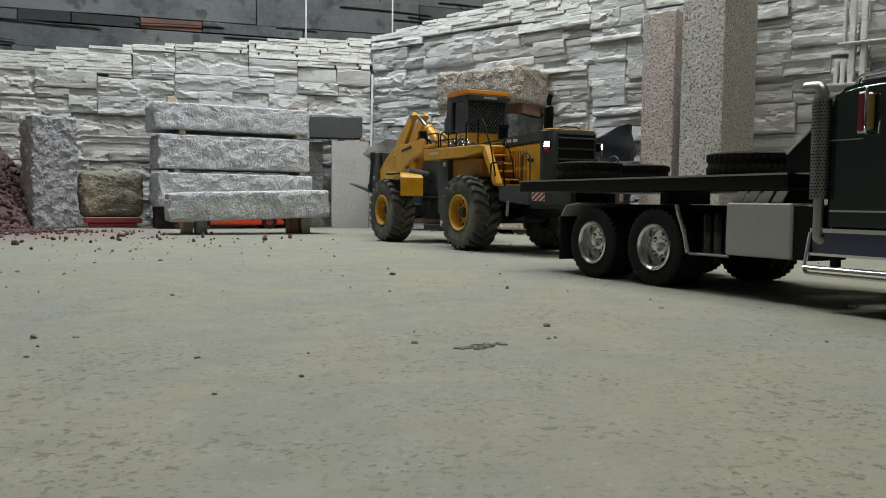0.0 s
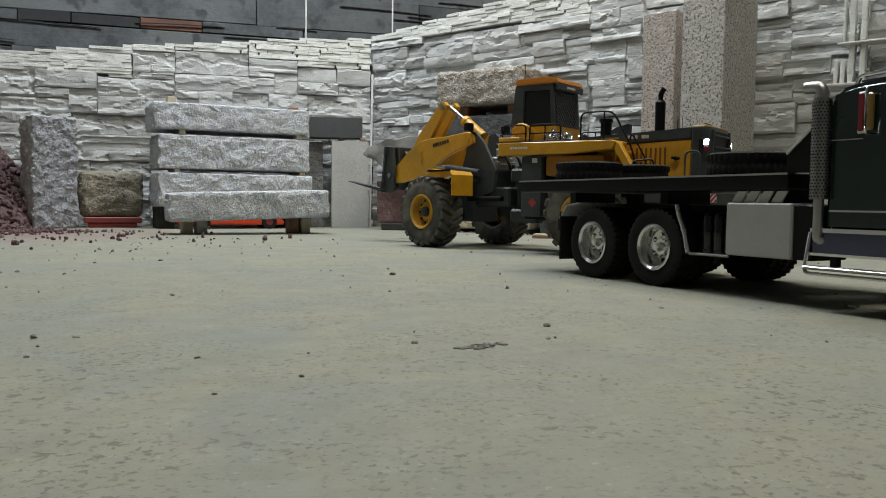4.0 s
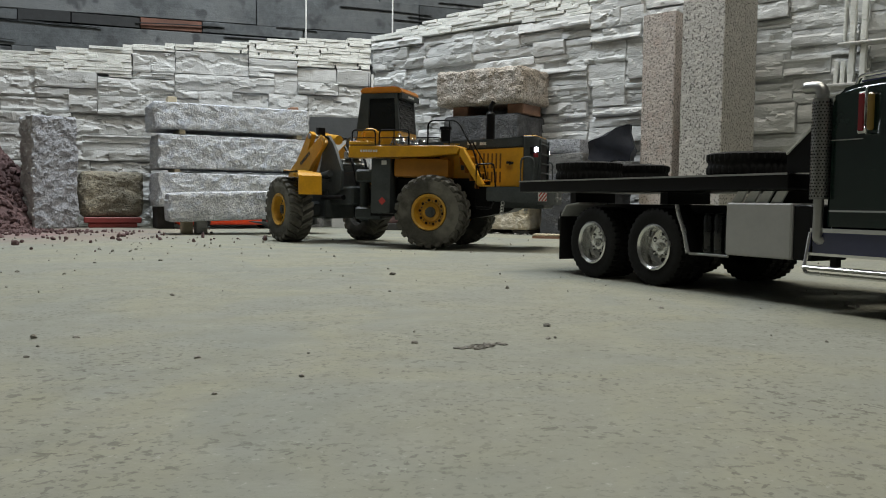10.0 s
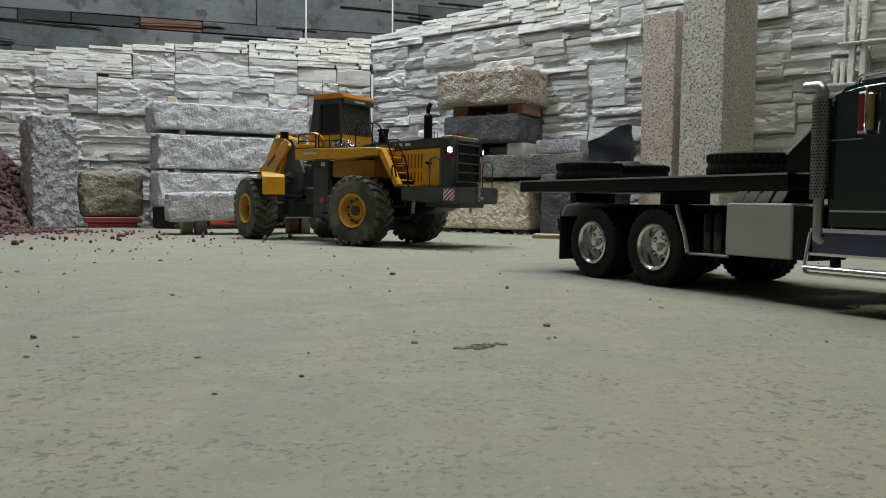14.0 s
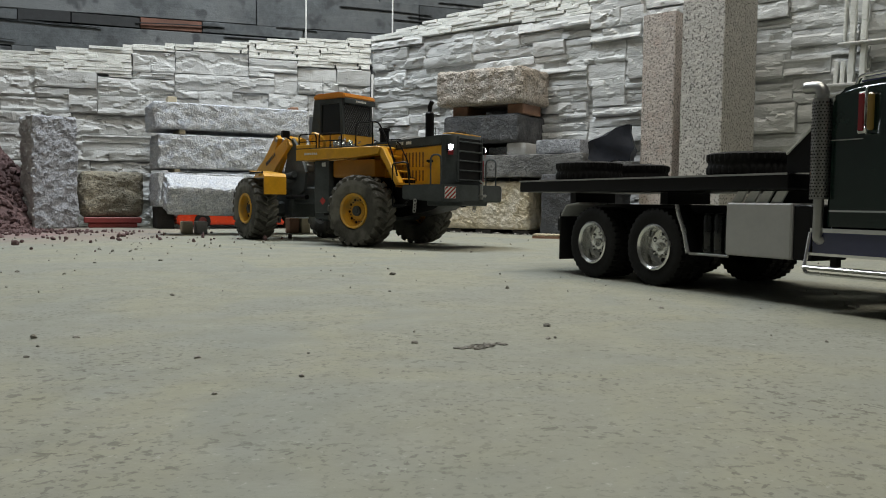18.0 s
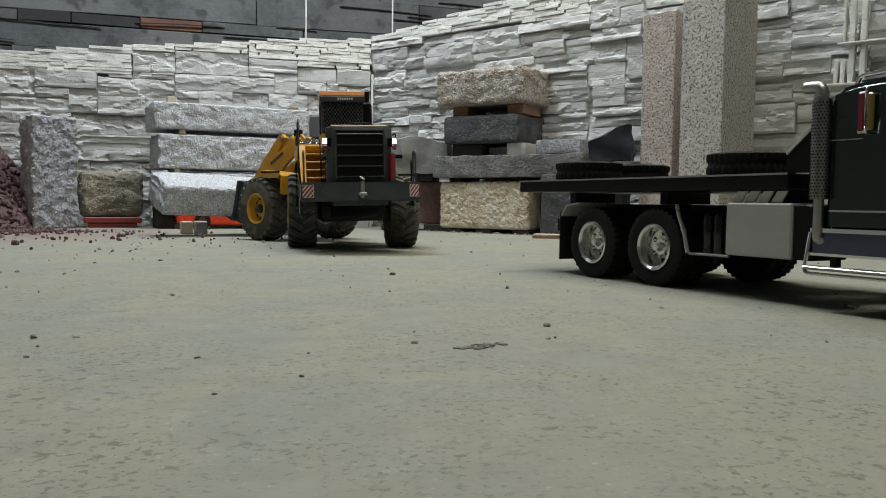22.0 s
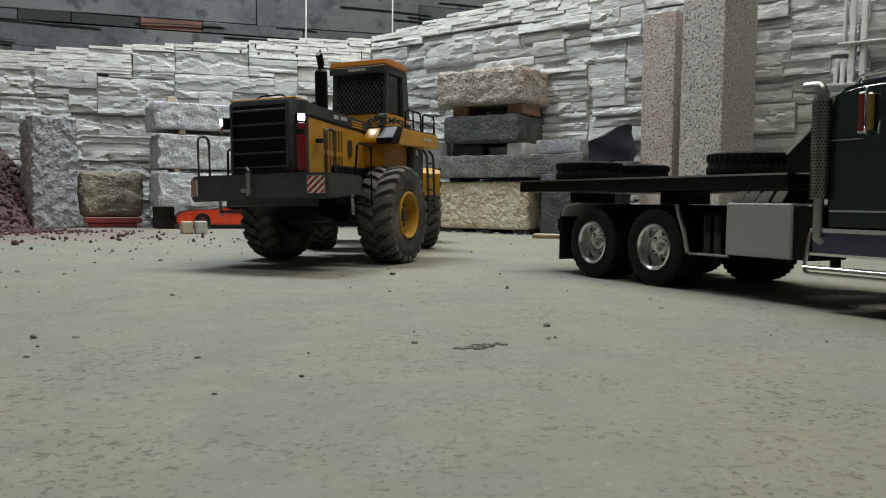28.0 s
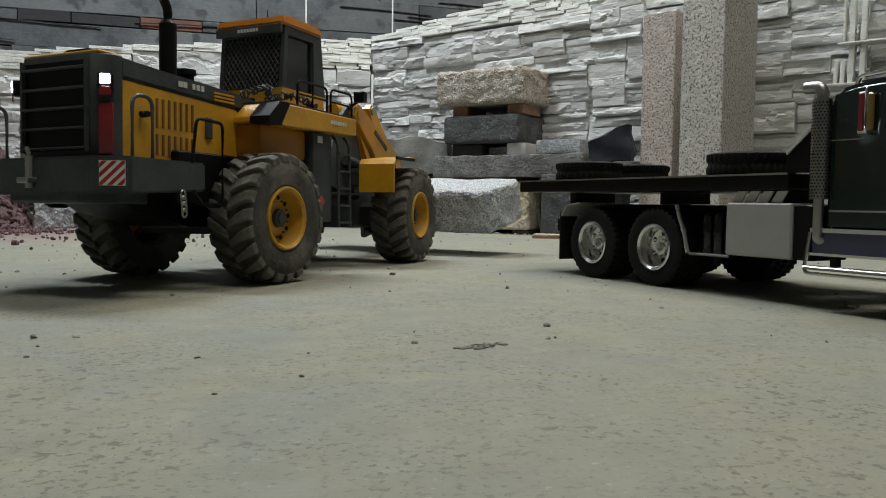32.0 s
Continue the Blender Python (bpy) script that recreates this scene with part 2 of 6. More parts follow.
def plate(bm, pts, y0, y1, m=None):
    """A polygon in the xz plane with a thickness from y0 to y1."""
    a = [bm.verts.new((p[0], y0, p[1])) for p in pts]
    c = [bm.verts.new((p[0], y1, p[1])) for p in pts]
    n = len(pts)
    fs = [bm.faces.new(a), bm.faces.new(list(reversed(c)))]
    for i in range(n):
        fs.append(bm.faces.new((a[(i + 1) % n], a[i], c[i], c[(i + 1) % n])))
    bmesh.ops.recalc_face_normals(bm, faces=fs)
    if m is not None:
        bmesh.ops.transform(bm, matrix=m, verts=a + c)
    return bm


def rod(bm, p, q, r, seg=10, r2=None):
    p, q = Vector(p), Vector(q)
    m = Matrix.Translation((p + q) / 2) @ (q - p).to_track_quat("Z", "Y").to_matrix().to_4x4()
    bmesh.ops.create_cone(bm, cap_ends=True, segments=seg, radius1=r, radius2=r if r2 is None else r2, depth=(q - p).length, matrix=m)
    return bm


def tube(bm, pts, r, seg=6, closed=False):
    ps = [Vector(p) for p in pts]
    n = len(ps)
    rings = []
    for i, p in enumerate(ps):
        if closed:
            d = ps[(i + 1) % n] - ps[i - 1]
        else:
            d = ps[min(i + 1, n - 1)] - ps[max(i - 1, 0)]
        q = d.to_track_quat("Z", "Y")
        rings.append([bm.verts.new(p + q @ Vector((r * math.cos(k * math.tau / seg), r * math.sin(k * math.tau / seg), 0))) for k in range(seg)])
    for i in range(n if closed else n - 1):
        a, c = rings[i], rings[(i + 1) % n]
        for k in range(seg):
            bm.faces.new((a[k], a[(k + 1) % seg], c[(k + 1) % seg], c[k]))
    if not closed:
        bm.faces.new(list(reversed(rings[0])))
        bm.faces.new(rings[-1])
    return bm


def bend(pts, r, n=4):
    """Rounds the corners of a line of points."""
    ps = [Vector(p) for p in pts]
    out = [ps[0]]
    for a, b, c in zip(ps, ps[1:], ps[2:]):
        d1, d2 = (a - b), (c - b)
        k = min(r, d1.length * 0.45, d2.length * 0.45)
        s, e = b + d1.normalized() * k, b + d2.normalized() * k
        for i in range(n + 1):
            u = i / n
            out.append((1 - u) ** 2 * s + 2 * u * (1 - u) * b + u * u * e)
    out.append(ps[-1])
    return out


def lathe(bm, prof, seg=48, closed=False):
    """Profile of (radius, y) turned round the y axis."""
    rings = []
    for k in range(seg):
        c, s = math.cos(k * math.tau / seg), math.sin(k * math.tau / seg)
        rings.append([bm.verts.new((r * c, y, r * s)) for r, y in prof])
    n = len(prof)
    fs = []
    for k in range(seg):
        a, c = rings[k], rings[(k + 1) % seg]
        for i in range(n if closed else n - 1):
            j = (i + 1) % n
            fs.append(bm.faces.new((a[i], a[j], c[j], c[i])))
    bmesh.ops.recalc_face_normals(bm, faces=fs)
    return bm


def rock(sx, sy, sz, rough=0.006, cuts=7, rounding=0.012, seed=0, freq=18.0, smooth_top=False, chip=0.0):
    """A split stone block, centred in x and y, standing on z = 0, with an uneven broken surface."""
    bm = bmesh.new()
    bmesh.ops.create_cube(bm, size=1.0)
    longest = max(sx, sy, sz)
    for ax, s in enumerate((sx, sy, sz)):
        n = max(2, round(cuts * s / longest) + 1)
        es = [e for e in bm.edges if abs((e.verts[0].co - e.verts[1].co).normalized()[ax]) > 0.99]
        bmesh.ops.subdivide_edges(bm, edges=es, cuts=n, use_grid_fill=True)
    off = Vector((seed * 3.17, seed * 1.71, seed * 2.39))
    h = Vector((sx / 2, sy / 2, sz / 2))
    for v in bm.verts:
        p = Vector((v.co.x * sx, v.co.y * sy, v.co.z * sz))
        q = Vector([max(-hh + rounding, min(hh - rounding, c)) for c, hh in zip(p, h)])
        d = p - q
        if d.length > 1e-9:
            p = q + d.normalized() * min(d.length, rounding)
        n1 = noise.noise_vector(p * freq + off)
        n2 = noise.noise_vector(p * freq * 3.1 + off)
        n3 = noise.noise_vector(p * freq * 8.3 + off)
        k = n1 * rough + n2 * rough * 0.55 + n3 * rough * 0.4
        if chip:
            c = noise.noise(p * freq * 0.45 + off * 2)
            edge = sum(1 for cc, hh in zip(p, h) if abs(cc) > hh - rounding * 1.6)
            if edge >= 2 and c > 0.05:
                p = p * (1 - chip * min(1, c * 2))
        if smooth_top and v.co.z > 0.49:
            k = Vector((k.x, k.y, k.z * 0.25))
        if v.co.z < -0.49:
            k = Vector((k.x, k.y, abs(k.z) * 0.2))
        v.co = p + k + Vector((0, 0, h.z))
    return bm


def thing(name, label, category, m=None, group="", kind=""):
    e = tagged(new(name), label, category, group, kind)
    if m is not None:
        e.matrix_basis = m
    return e


def one(name, bm, material, m, label, category, group="", kind="", smooth=True, angle=35):
    ob = finish(name, bm, material, None, smooth, angle)
    ob.matrix_basis = m
    return tagged(ob, label, category, group, kind)


# ---- the hall: floor, ceiling, outer walls ----
bm = bmesh.new()
box(bm, -3.2, 3.2, -2.6, 4.2, -0.08, 0.0)
one("floor", bm, M["floor"], pose(0, 0, 0), "bare grey-beige concrete floor, stained and dusty", "floor", kind="structure")
bm = bmesh.new()
box(bm, -3.2, 3.2, -2.6, 4.2, 2.42, 2.5)
one("ceiling", bm, M["ceil"], pose(0, 0, 0), "plain pale painted ceiling", "ceiling", kind="structure")
for nm, lim in (("wall_south", (-3.2, 3.2, -2.7, -2.6)), ("wall_west", (-3.3, -3.2, -2.6, 4.2)), ("wall_east", (3.2, 3.3, -2.6, 4.2))):
    bm = bmesh.new()
    box(bm, *lim, 0.0, 2.42)
    one(nm, bm, M["plaster"], pose(0, 0, 0), "plain grey plastered wall", "wall", kind="structure")
for lx, ly, lz, watts, tint in LAMPS:
    lt = thing("ceiling_light", "white fluorescent tube fitting on the ceiling", "lamp", pose(lx, ly, 2.33), "ceiling tubes")
    part("housing", bx(-0.52, 0.52, -0.12, 0.12, 0.03, 0.09, 0.01), M["ceil"], lt)
    for s in (-0.05, 0.05):
        bm = bmesh.new()
        rod(bm, (-0.5, s, 0.015), (0.5, s, 0.015), 0.012, 10)
        part("tube", bm, M["glow"], lt, "lit white tube")

# ---- dark plank wall behind ----
WA = Vector((-2.3, 3.15, 0))
WD = Vector((0.955, 0.297, 0))
back = Matrix.Translation(WA) @ Matrix.Rotation(math.atan2(WD.y, WD.x), 4, "Z")
bm = bmesh.new()
box(bm, -0.9, 5.2, 0.03, 0.12, 0.0, 2.42)
north = one("wall_north", bm, M["plank_black"], back, "tall dark wall clad with weathered grey planks", "wall", kind="structure")
rp = random.Random(5)
plank_bm = {}
z = 0.25
row = 0
while z < 1.75:
    thin = row % 3 == 2
    h = rp.choice((0.026, 0.036, 0.046)) if thin else rp.choice((0.10, 0.125, 0.15))
    u = -0.85 + rp.random() * 0.3
    while u < 4.6:
        L = rp.uniform(0.25, 0.6) if thin else rp.uniform(0.7, 1.5)
        kind = rp.random()
        m = M["plank_red"] if kind < (0.14 if thin else 0.03) else M["plank_black"] if kind < (0.34 if thin else 0.05) else M["plank"]
        if m is not M["plank"]:
            L *= 0.45
        bm = bmesh.new()
        box(bm, 0, L - 0.004, -0.012, 0.03, 0, h - rp.choice((0.0005, 0.001, 0.004)), 0.0015)
        for v in bm.verts:
            v.co.z += 0.005 * noise.noise(Vector((v.co.x * 9 + u * 7, z * 30, 0)))
        p = part("plank", bm, m, north)
        p.matrix_basis = pose(u, -rp.uniform(0, 0.014), z, rp.uniform(-4, 3), rp.uniform(-0.5, 0.5), rp.uniform(-0.6, 0.6))
        u += L
    z += h
    row += 1

# dark splits along the boards
for k in range(46):
    bm = bmesh.new()
    L, h = rp.uniform(0.12, 0.5), rp.uniform(0.0018, 0.0045)
    plate(bm, [(0, 0), (L * 0.4, h * 0.6), (L, 0.001), (L * 0.93, h), (L * 0.5, h * 1.5), (0.01, h)], -0.0035, 0.004)
    part("split", bm, M["plank_black"], north, "", pose(rp.uniform(-0.4, 4.0), -0.029, rp.uniform(0.62, 1.2), 0, rp.uniform(-1.5, 3.0), 0))

# ---- stone-clad walls ----
CORNER = Vector((-0.25, 2.80, 0))
rs = random.Random(11)


def ledge(L, h, d, seed):
    """One split-faced ledge stone: back plane at y = 0, a flat face towards -y with chiselled margins and stepped, layered breaks."""
    bm = bmesh.new()
    nx, nz_ = max(5, min(30, round(L / 0.0085))), max(5, min(12, round(h / 0.0055)))
    rl = random.Random(seed)
    off = Vector((seed * 2.3, seed * 0.7, 0))
    lean, turn_ = rl.uniform(-0.05, 0.07), rl.uniform(-0.02, 0.02)
    # chisel facets: each a plane of its own round a seed, the nearest one wins
    facets = [(rl.uniform(0, L), rl.uniform(0, h), rl.uniform(-0.0022, 0.0022), rl.uniform(-0.16, 0.16), rl.uniform(-0.24, 0.24)) for _ in range(max(3, int(L * h / 0.0006)))]
    flat = rl.random() < 0.3
    steps = sorted(rl.uniform(0.1, 0.9) for _ in range(2))
    drop = [rl.uniform(-0.0025, 0.0025) for _ in range(3)]
    edge_b, edge_t = rl.uniform(0.0, 0.0025), rl.uniform(0.0, 0.002)
    grid = []
    for j in range(nz_ + 1):
        r = []
        for i in range(nx + 1):
            u, w = i / nx, j / nz_
            p = Vector((u * L, 0, w * h))
            wave = noise.noise(Vector((p.x * 16, 0.3, 0)) + off) * 0.22
            k = sum(1 for q in steps if w + wave > q)
            a = lean * (p.z - h / 2) + turn_ * (p.x - L / 2) + drop[k]
            jag = noise.noise_vector(p * 40 + off) * 0.005
            fx, fz, fo, fa, fb = min(facets, key=lambda f: (f[0] - p.x - jag.x) ** 2 * 0.3 + (f[1] - p.z - jag.z) ** 2)
            a += (fo + fa * (p.x - fx) * 0.5 + fb * (p.z - fz)) * (0.35 if flat else 1.0)
            a += noise.noise(Vector((p.x * 40, 1, p.z * 80)) + off) * 0.0012 + noise.noise(Vector((p.x * 110, 2, p.z * 190)) + off) * 0.0009
            a -= edge_b * max(0.0, 1 - w * h / 0.006) + edge_t * max(0.0, 1 - (1 - w) * h / 0.006)
            jx = noise.noise(Vector((i * 3.0, 5, p.z * 40)) + off) * 0.0012 if i in (0, nx) else jag.x * 0.5
            jz = noise.noise(Vector((p.x * 30, j * 3.0, 1)) + off) * 0.0022 if j in (0, nz_) else jag.z * 0.3
            r.append(bm.verts.new((p.x + jx, min(-(d + a), -0.004), p.z + jz)))
        grid.append(r)
    for j in range(nz_):
        for i in range(nx):
            q = (grid[j][i], grid[j][i + 1], grid[j + 1][i + 1], grid[j + 1][i])
            if (i + j) % 2:
                bm.faces.new((q[0], q[1], q[2]))
                bm.faces.new((q[0], q[2], q[3]))
            else:
                bm.faces.new((q[0], q[1], q[3]))
                bm.faces.new((q[1], q[2], q[3]))
    rim = [grid[0][i] for i in range(nx + 1)] + [grid[j][nx] for j in range(1, nz_ + 1)] + [grid[nz_][i] for i in range(nx - 1, -1, -1)] + [grid[j][0] for j in range(nz_ - 1, 0, -1)]
    bk = [bm.verts.new((v.co.x, 0.004, v.co.z)) for v in rim]
    n = len(rim)
    for i in range(n):
        bm.faces.new((rim[(i + 1) % n], rim[i], bk[i], bk[(i + 1) % n]))
    return bm


def lay(wall, u0, u1, z0, z1, depth=(0.014, 0.027)):
    p = finish("ledge_stone", ledge(u1 - u0 - 0.0012, z1 - z0 - 0.001, rs.uniform(*depth), rs.random() * 99), M["wallstone"], wall, True, 13)
    p.matrix_basis = pose(u0, 0, z0)


def clad(wall, u0, u1, z0, z1, hs, breaks=(0.15, 0.36), depth=(0.014, 0.027)):
    z = z0
    k = 0
    while z < z1 - 0.012:
        h = min(hs[k % len(hs)] * rs.uniform(0.92, 1.08), z1 - z)
        if z1 - (z + h) < 0.018:
            h = z1 - z
        u = u0 - rs.random() * 0.1
        while u < u1:
            L = rs.uniform(*breaks)
            if u1 - (u + L) < 0.07:
                L = u1 - u
            a, e = max(u, u0), min(u + L, u1)
            if e - a > 0.02:
                split = rs.random() < 0.32 and h > 0.046
                for zz, hh in ([(z, h * 0.5), (z + h * 0.5, h * 0.5)] if split else [(z, h)]):
                    lay(wall, a, e, zz, zz + hh, depth)
            u += L
        z += h
        k += 1


def strips(wall, u0, u1, base, top):
    """Rows of thin strips laid on the wall's top between two sloping lines."""
    z = min(base(u0), base(u1))
    zt = max(top(u0), top(u1), top((u0 + u1) / 2))
    shape = {}
    row = 0
    while z < zt:
        h = 0.0095
        u = u0
        while u < u1:
            L = rs.choice((0.04, 0.05, 0.06, 0.07, 0.085)) * (rs.uniform(0.5, 1) if u == u0 else 1)
            e = min(u + L, u1)
            if u1 - e < 0.02:
                e = u1
            mid = (u + e) / 2
            if base(mid) - 0.004 <= z <= top(mid) and e - u > 0.02:
                key = (round(e - u, 2), round(h, 3))
                if key not in shape:
                    bm = bmesh.new()
                    box(bm, 0, key[0] - 0.0008, -0.024, 0.055, 0, h - 0.0007, 0.0007)
                    for v in bm.verts:
                        v.co += noise.noise_vector(v.co * 40 + Vector((len(shape), 0, 0))) * 0.0011
                    me = bpy.data.meshes.new("strip")
                    bm.to_mesh(me)
                    bm.free()
                    me.materials.append(M["strip"])
                    shape[key] = me
                p = new("strip_stone", shape[key])
                p.parent = wall
                p.matrix_basis = pose(u, rs.uniform(-0.002, 0.003), z, 0, rs.uniform(-0.3, 0.3), rs.uniform(-1, 1))
            u = e
        z += h
        row += 1


# left wall, from far left to the corner
LW = 1.24
left_dir = Vector((1.14, 0.30, 0)).normalized()
left_m = Matrix.Translation(CORNER - left_dir * LW) @ Matrix.Rotation(math.atan2(left_dir.y, left_dir.x), 4, "Z")
bm = bmesh.new()
box(bm, -0.5, LW - 0.012, -0.0105, 0.075, 0, 0.47)
box(bm, 0.47, LW - 0.02, -0.0105, 0.05, 0.4702, 0.53)
wl = one("wall_1", bm, M["backing"], left_m, "garden-height wall clad with pale split ledge stones", "wall", kind="structure")
HS = (0.05, 0.036, 0.042, 0.038)
clad(wl, -0.5, 0.512, 0.0, 0.29, HS)
clad(wl, 0.512, LW - 0.01, 0.0, 0.355, HS)
clad(wl, -0.5, 0.275, 0.29, 0.32, (0.03,))
clad(wl, -0.5, 0.072, 0.32, 0.488, (0.05, 0.06))
ROW_1 = [(0.074, 0.153, 0.321, 0.356), (0.153, 0.276, 0.321, 0.356), (0.279, 0.512, 0.292, 0.351)]
ROW_2 = [(0.074, 0.270, 0.358, 0.400), (0.270, 0.353, 0.358, 0.433), (0.355, 0.518, 0.354, 0.414), (0.518, 0.660, 0.357, 0.414), (0.660, 0.769, 0.357, 0.442), (0.769, 0.885, 0.357, 0.442), (0.885, 1.014, 0.357, 0.443), (1.016, 1.228, 0.357, 0.444)]
ROW_3 = [(0.074, 0.174, 0.402, 0.488), (0.174, 0.270, 0.402, 0.432), (0.174, 0.353, 0.434, 0.485), (0.355, 0.586, 0.416, 0.472), (0.588, 0.659, 0.416, 0.442), (0.588, 0.904, 0.443, 0.495), (0.904, 0.980, 0.445, 0.512), (0.982, 1.117, 0.446, 0.487), (1.119, 1.228, 0.446, 0.481)]
ROW_4 = [(0.460, 0.519, 0.474, 0.494), (0.519, 0.587, 0.474, 0.494), (0.460, 0.588, 0.495, 0.561), (0.590, 0.819, 0.497, 0.569), (0.821, 0.903, 0.497, 0.513), (0.821, 0.980, 0.514, 0.556), (0.982, 1.111, 0.489, 0.537), (1.113, 1.228, 0.483, 0.539)]
for row_ in (ROW_1, ROW_2, ROW_3, ROW_4):
    for q in row_:
        lay(wl, *q)
strips(wl, -0.5, 0.458, lambda u: 0.487 if u < 0.355 else 0.474, lambda u: 0.525 + 0.1 * max(0, u))
strips(wl, 0.460, 0.588, lambda u: 0.562, lambda u: 0.570 + 0.1 * (u - 0.46))
strips(wl, 0.590, 0.820, lambda u: 0.570, lambda u: 0.582 + 0.11 * (u - 0.60))
strips(wl, 0.821, LW - 0.012, lambda u: 0.558 if u < 0.98 else 0.539, lambda u: 0.607 + 0.12 * (u - 0.82) - 0.08 * max(0, u - 1.0))

# right wall, from the corner towards the camera's side
RW = 1.9
right_dir = Vector((0.67, -0.55, 0)).normalized()
right_m = Matrix.Translation(CORNER) @ Matrix.Rotation(math.atan2(right_dir.y, right_dir.x), 4, "Z")
bm = bmesh.new()
box(bm, 0.0, RW, 0.003, 0.075, 0, 0.60)
box(bm, 0.86, RW, 0.003, 0.074, 0.60, 0.80)
wr = one("wall_2", bm, M["backing"], right_m, "wall clad with pale split ledge stones, strips on top", "wall", kind="structure")
clad(wr, 0.012, RW, 0.0, 0.60, (0.042, 0.03, 0.036, 0.045, 0.028), (0.10, 0.26), (0.008, 0.013))
clad(wr, 0.86, RW, 0.605, 0.80, (0.055, 0.045, 0.06), (0.12, 0.26), (0.008, 0.013))
# the courses in view, as along, along, low, high
FACE_1 = [(0.02, 0.246, 0.604, 0.628), (0.246, 0.449, 0.594, 0.62), (0.449, 0.622, 0.55, 0.614), (0.621, 0.86, 0.586, 0.613), (0.616, 0.77, 0.56, 0.584), (0.77, 0.861, 0.553, 0.575), (0.021, 0.182, 0.56, 0.6), (0.182, 0.45, 0.556, 0.594), (0.45, 0.676, 0.52, 0.545), (0.676, 0.78, 0.513, 0.554), (0.78, 0.861, 0.512, 0.551)]
FACE_2 = [(0.021, 0.114, 0.534, 0.56), (0.114, 0.257, 0.528, 0.561), (0.257, 0.451, 0.52, 0.551), (0.451, 0.677, 0.495, 0.518), (0.677, 0.79, 0.496, 0.51), (0.787, 0.853, 0.473, 0.511), (0.021, 0.168, 0.48, 0.529), (0.168, 0.37, 0.494, 0.525), (0.173, 0.371, 0.463, 0.491), (0.37, 0.707, 0.465, 0.497), (0.697, 0.851, 0.46, 0.476), (0.707, 0.851, 0.447, 0.458), (0.707, 0.851, 0.425, 0.445)]
FACE_3 = [(0.027, 0.313, 0.427, 0.47), (0.371, 0.707, 0.419, 0.461), (0.717, 0.856, 0.396, 0.423), (0.044, 0.278, 0.4, 0.424), (0.278, 0.372, 0.389, 0.418), (0.727, 0.809, 0.378, 0.395), (0.809, 0.86, 0.376, 0.395), (0.055, 0.18, 0.375, 0.399), (0.18, 0.314, 0.369, 0.393), (0.705, 0.766, 0.346, 0.372), (0.766, 0.852, 0.331, 0.373), (0.7, 0.785, 0.322, 0.343)]
FACE_4 = [(0.076, 0.192, 0.342, 0.37), (0.192, 0.283, 0.336, 0.368), (0.283, 0.373, 0.326, 0.362), (0.077, 0.23, 0.299, 0.337), (0.23, 0.373, 0.291, 0.324), (0.7, 0.858, 0.294, 0.316), (0.701, 0.859, 0.265, 0.292), (0.853, 1.01, 0.618, 0.672), (0.86, 0.95, 0.57, 0.619), (0.95, 1.019, 0.569, 0.616), (0.861, 1.012, 0.533, 0.564), (0.844, 0.966, 0.475, 0.529), (0.969, 1.013, 0.488, 0.529)]
FACE_5 = [(0.851, 0.964, 0.415, 0.474), (0.977, 1.023, 0.424, 0.484), (0.874, 0.969, 0.356, 0.41), (0.968, 1.024, 0.401, 0.422), (0.966, 1.025, 0.377, 0.399), (0.875, 1.026, 0.328, 0.351), (0.875, 1.027, 0.301, 0.325), (0.862, 1.028, 0.256, 0.298)]
FACE_6 = [(1.29, 1.383, 0.573, 0.618), (1.292, 1.385, 0.534, 0.572), (1.293, 1.391, 0.511, 0.531), (1.298, 1.392, 0.456, 0.508), (1.389, 1.551, 0.543, 0.596), (1.391, 1.558, 0.499, 0.54), (1.392, 1.537, 0.46, 0.498), (1.391, 1.561, 0.434, 0.456), (1.303, 1.377, 0.391, 0.448), (1.377, 1.481, 0.395, 0.434), (1.481, 1.562, 0.387, 0.426)]
FACE_7 = [(1.302, 1.399, 0.337, 0.38), (1.398, 1.482, 0.356, 0.392), (1.4, 1.447, 0.329, 0.355), (1.304, 1.409, 0.261, 0.332), (1.302, 1.416, 0.225, 0.259), (1.414, 1.497, 0.284, 0.324), (1.415, 1.499, 0.223, 0.281), (1.02, 1.113, 0.517, 0.59), (1.022, 1.116, 0.415, 0.514), (1.025, 1.119, 0.312, 0.412)]
for row_ in (FACE_1, FACE_2, FACE_3, FACE_4, FACE_5, FACE_6, FACE_7):
    for q in row_:
        lay(wr, *q)
strips(wr, 0.012, 0.858, lambda u: 0.631 - 0.019 * u, lambda u: 0.645 + 0.075 * min(u, 0.6))


# ---- stone things on the left ----
def stone(name, dims, material, at, turn, label, group="", **kw):
    """A stone whose front left lower corner stands at the place given; its long side turned by so many degrees."""
    sx, sy, sz = dims
    c, s = math.cos(radians(turn)), math.sin(radians(turn))
    x = at[0] + c * sx / 2 - s * sy / 2
    y = at[1] + s * sx / 2 + c * sy / 2
    return one(name, rock(sx, sy, sz, **kw), material, pose(x, y, at[2], 0, 0, turn), label, "stone", group, angle=24)


stone("upright_stone", (0.122, 0.12, 0.318), M["granite_dark"], (-1.145, 2.225, 0), 42, "upright grey granite block with a coarse broken face", rough=0.006, cuts=60, rounding=0.006, seed=3, freq=44, chip=0.02)
# smooth left side made paler; the light on it is put into the colour
up = bpy.data.objects["upright_stone"].data
up.materials.append(M["concrete"])
for f in up.polygons:
    if f.normal.x < -0.6:
        f.material_index = 1
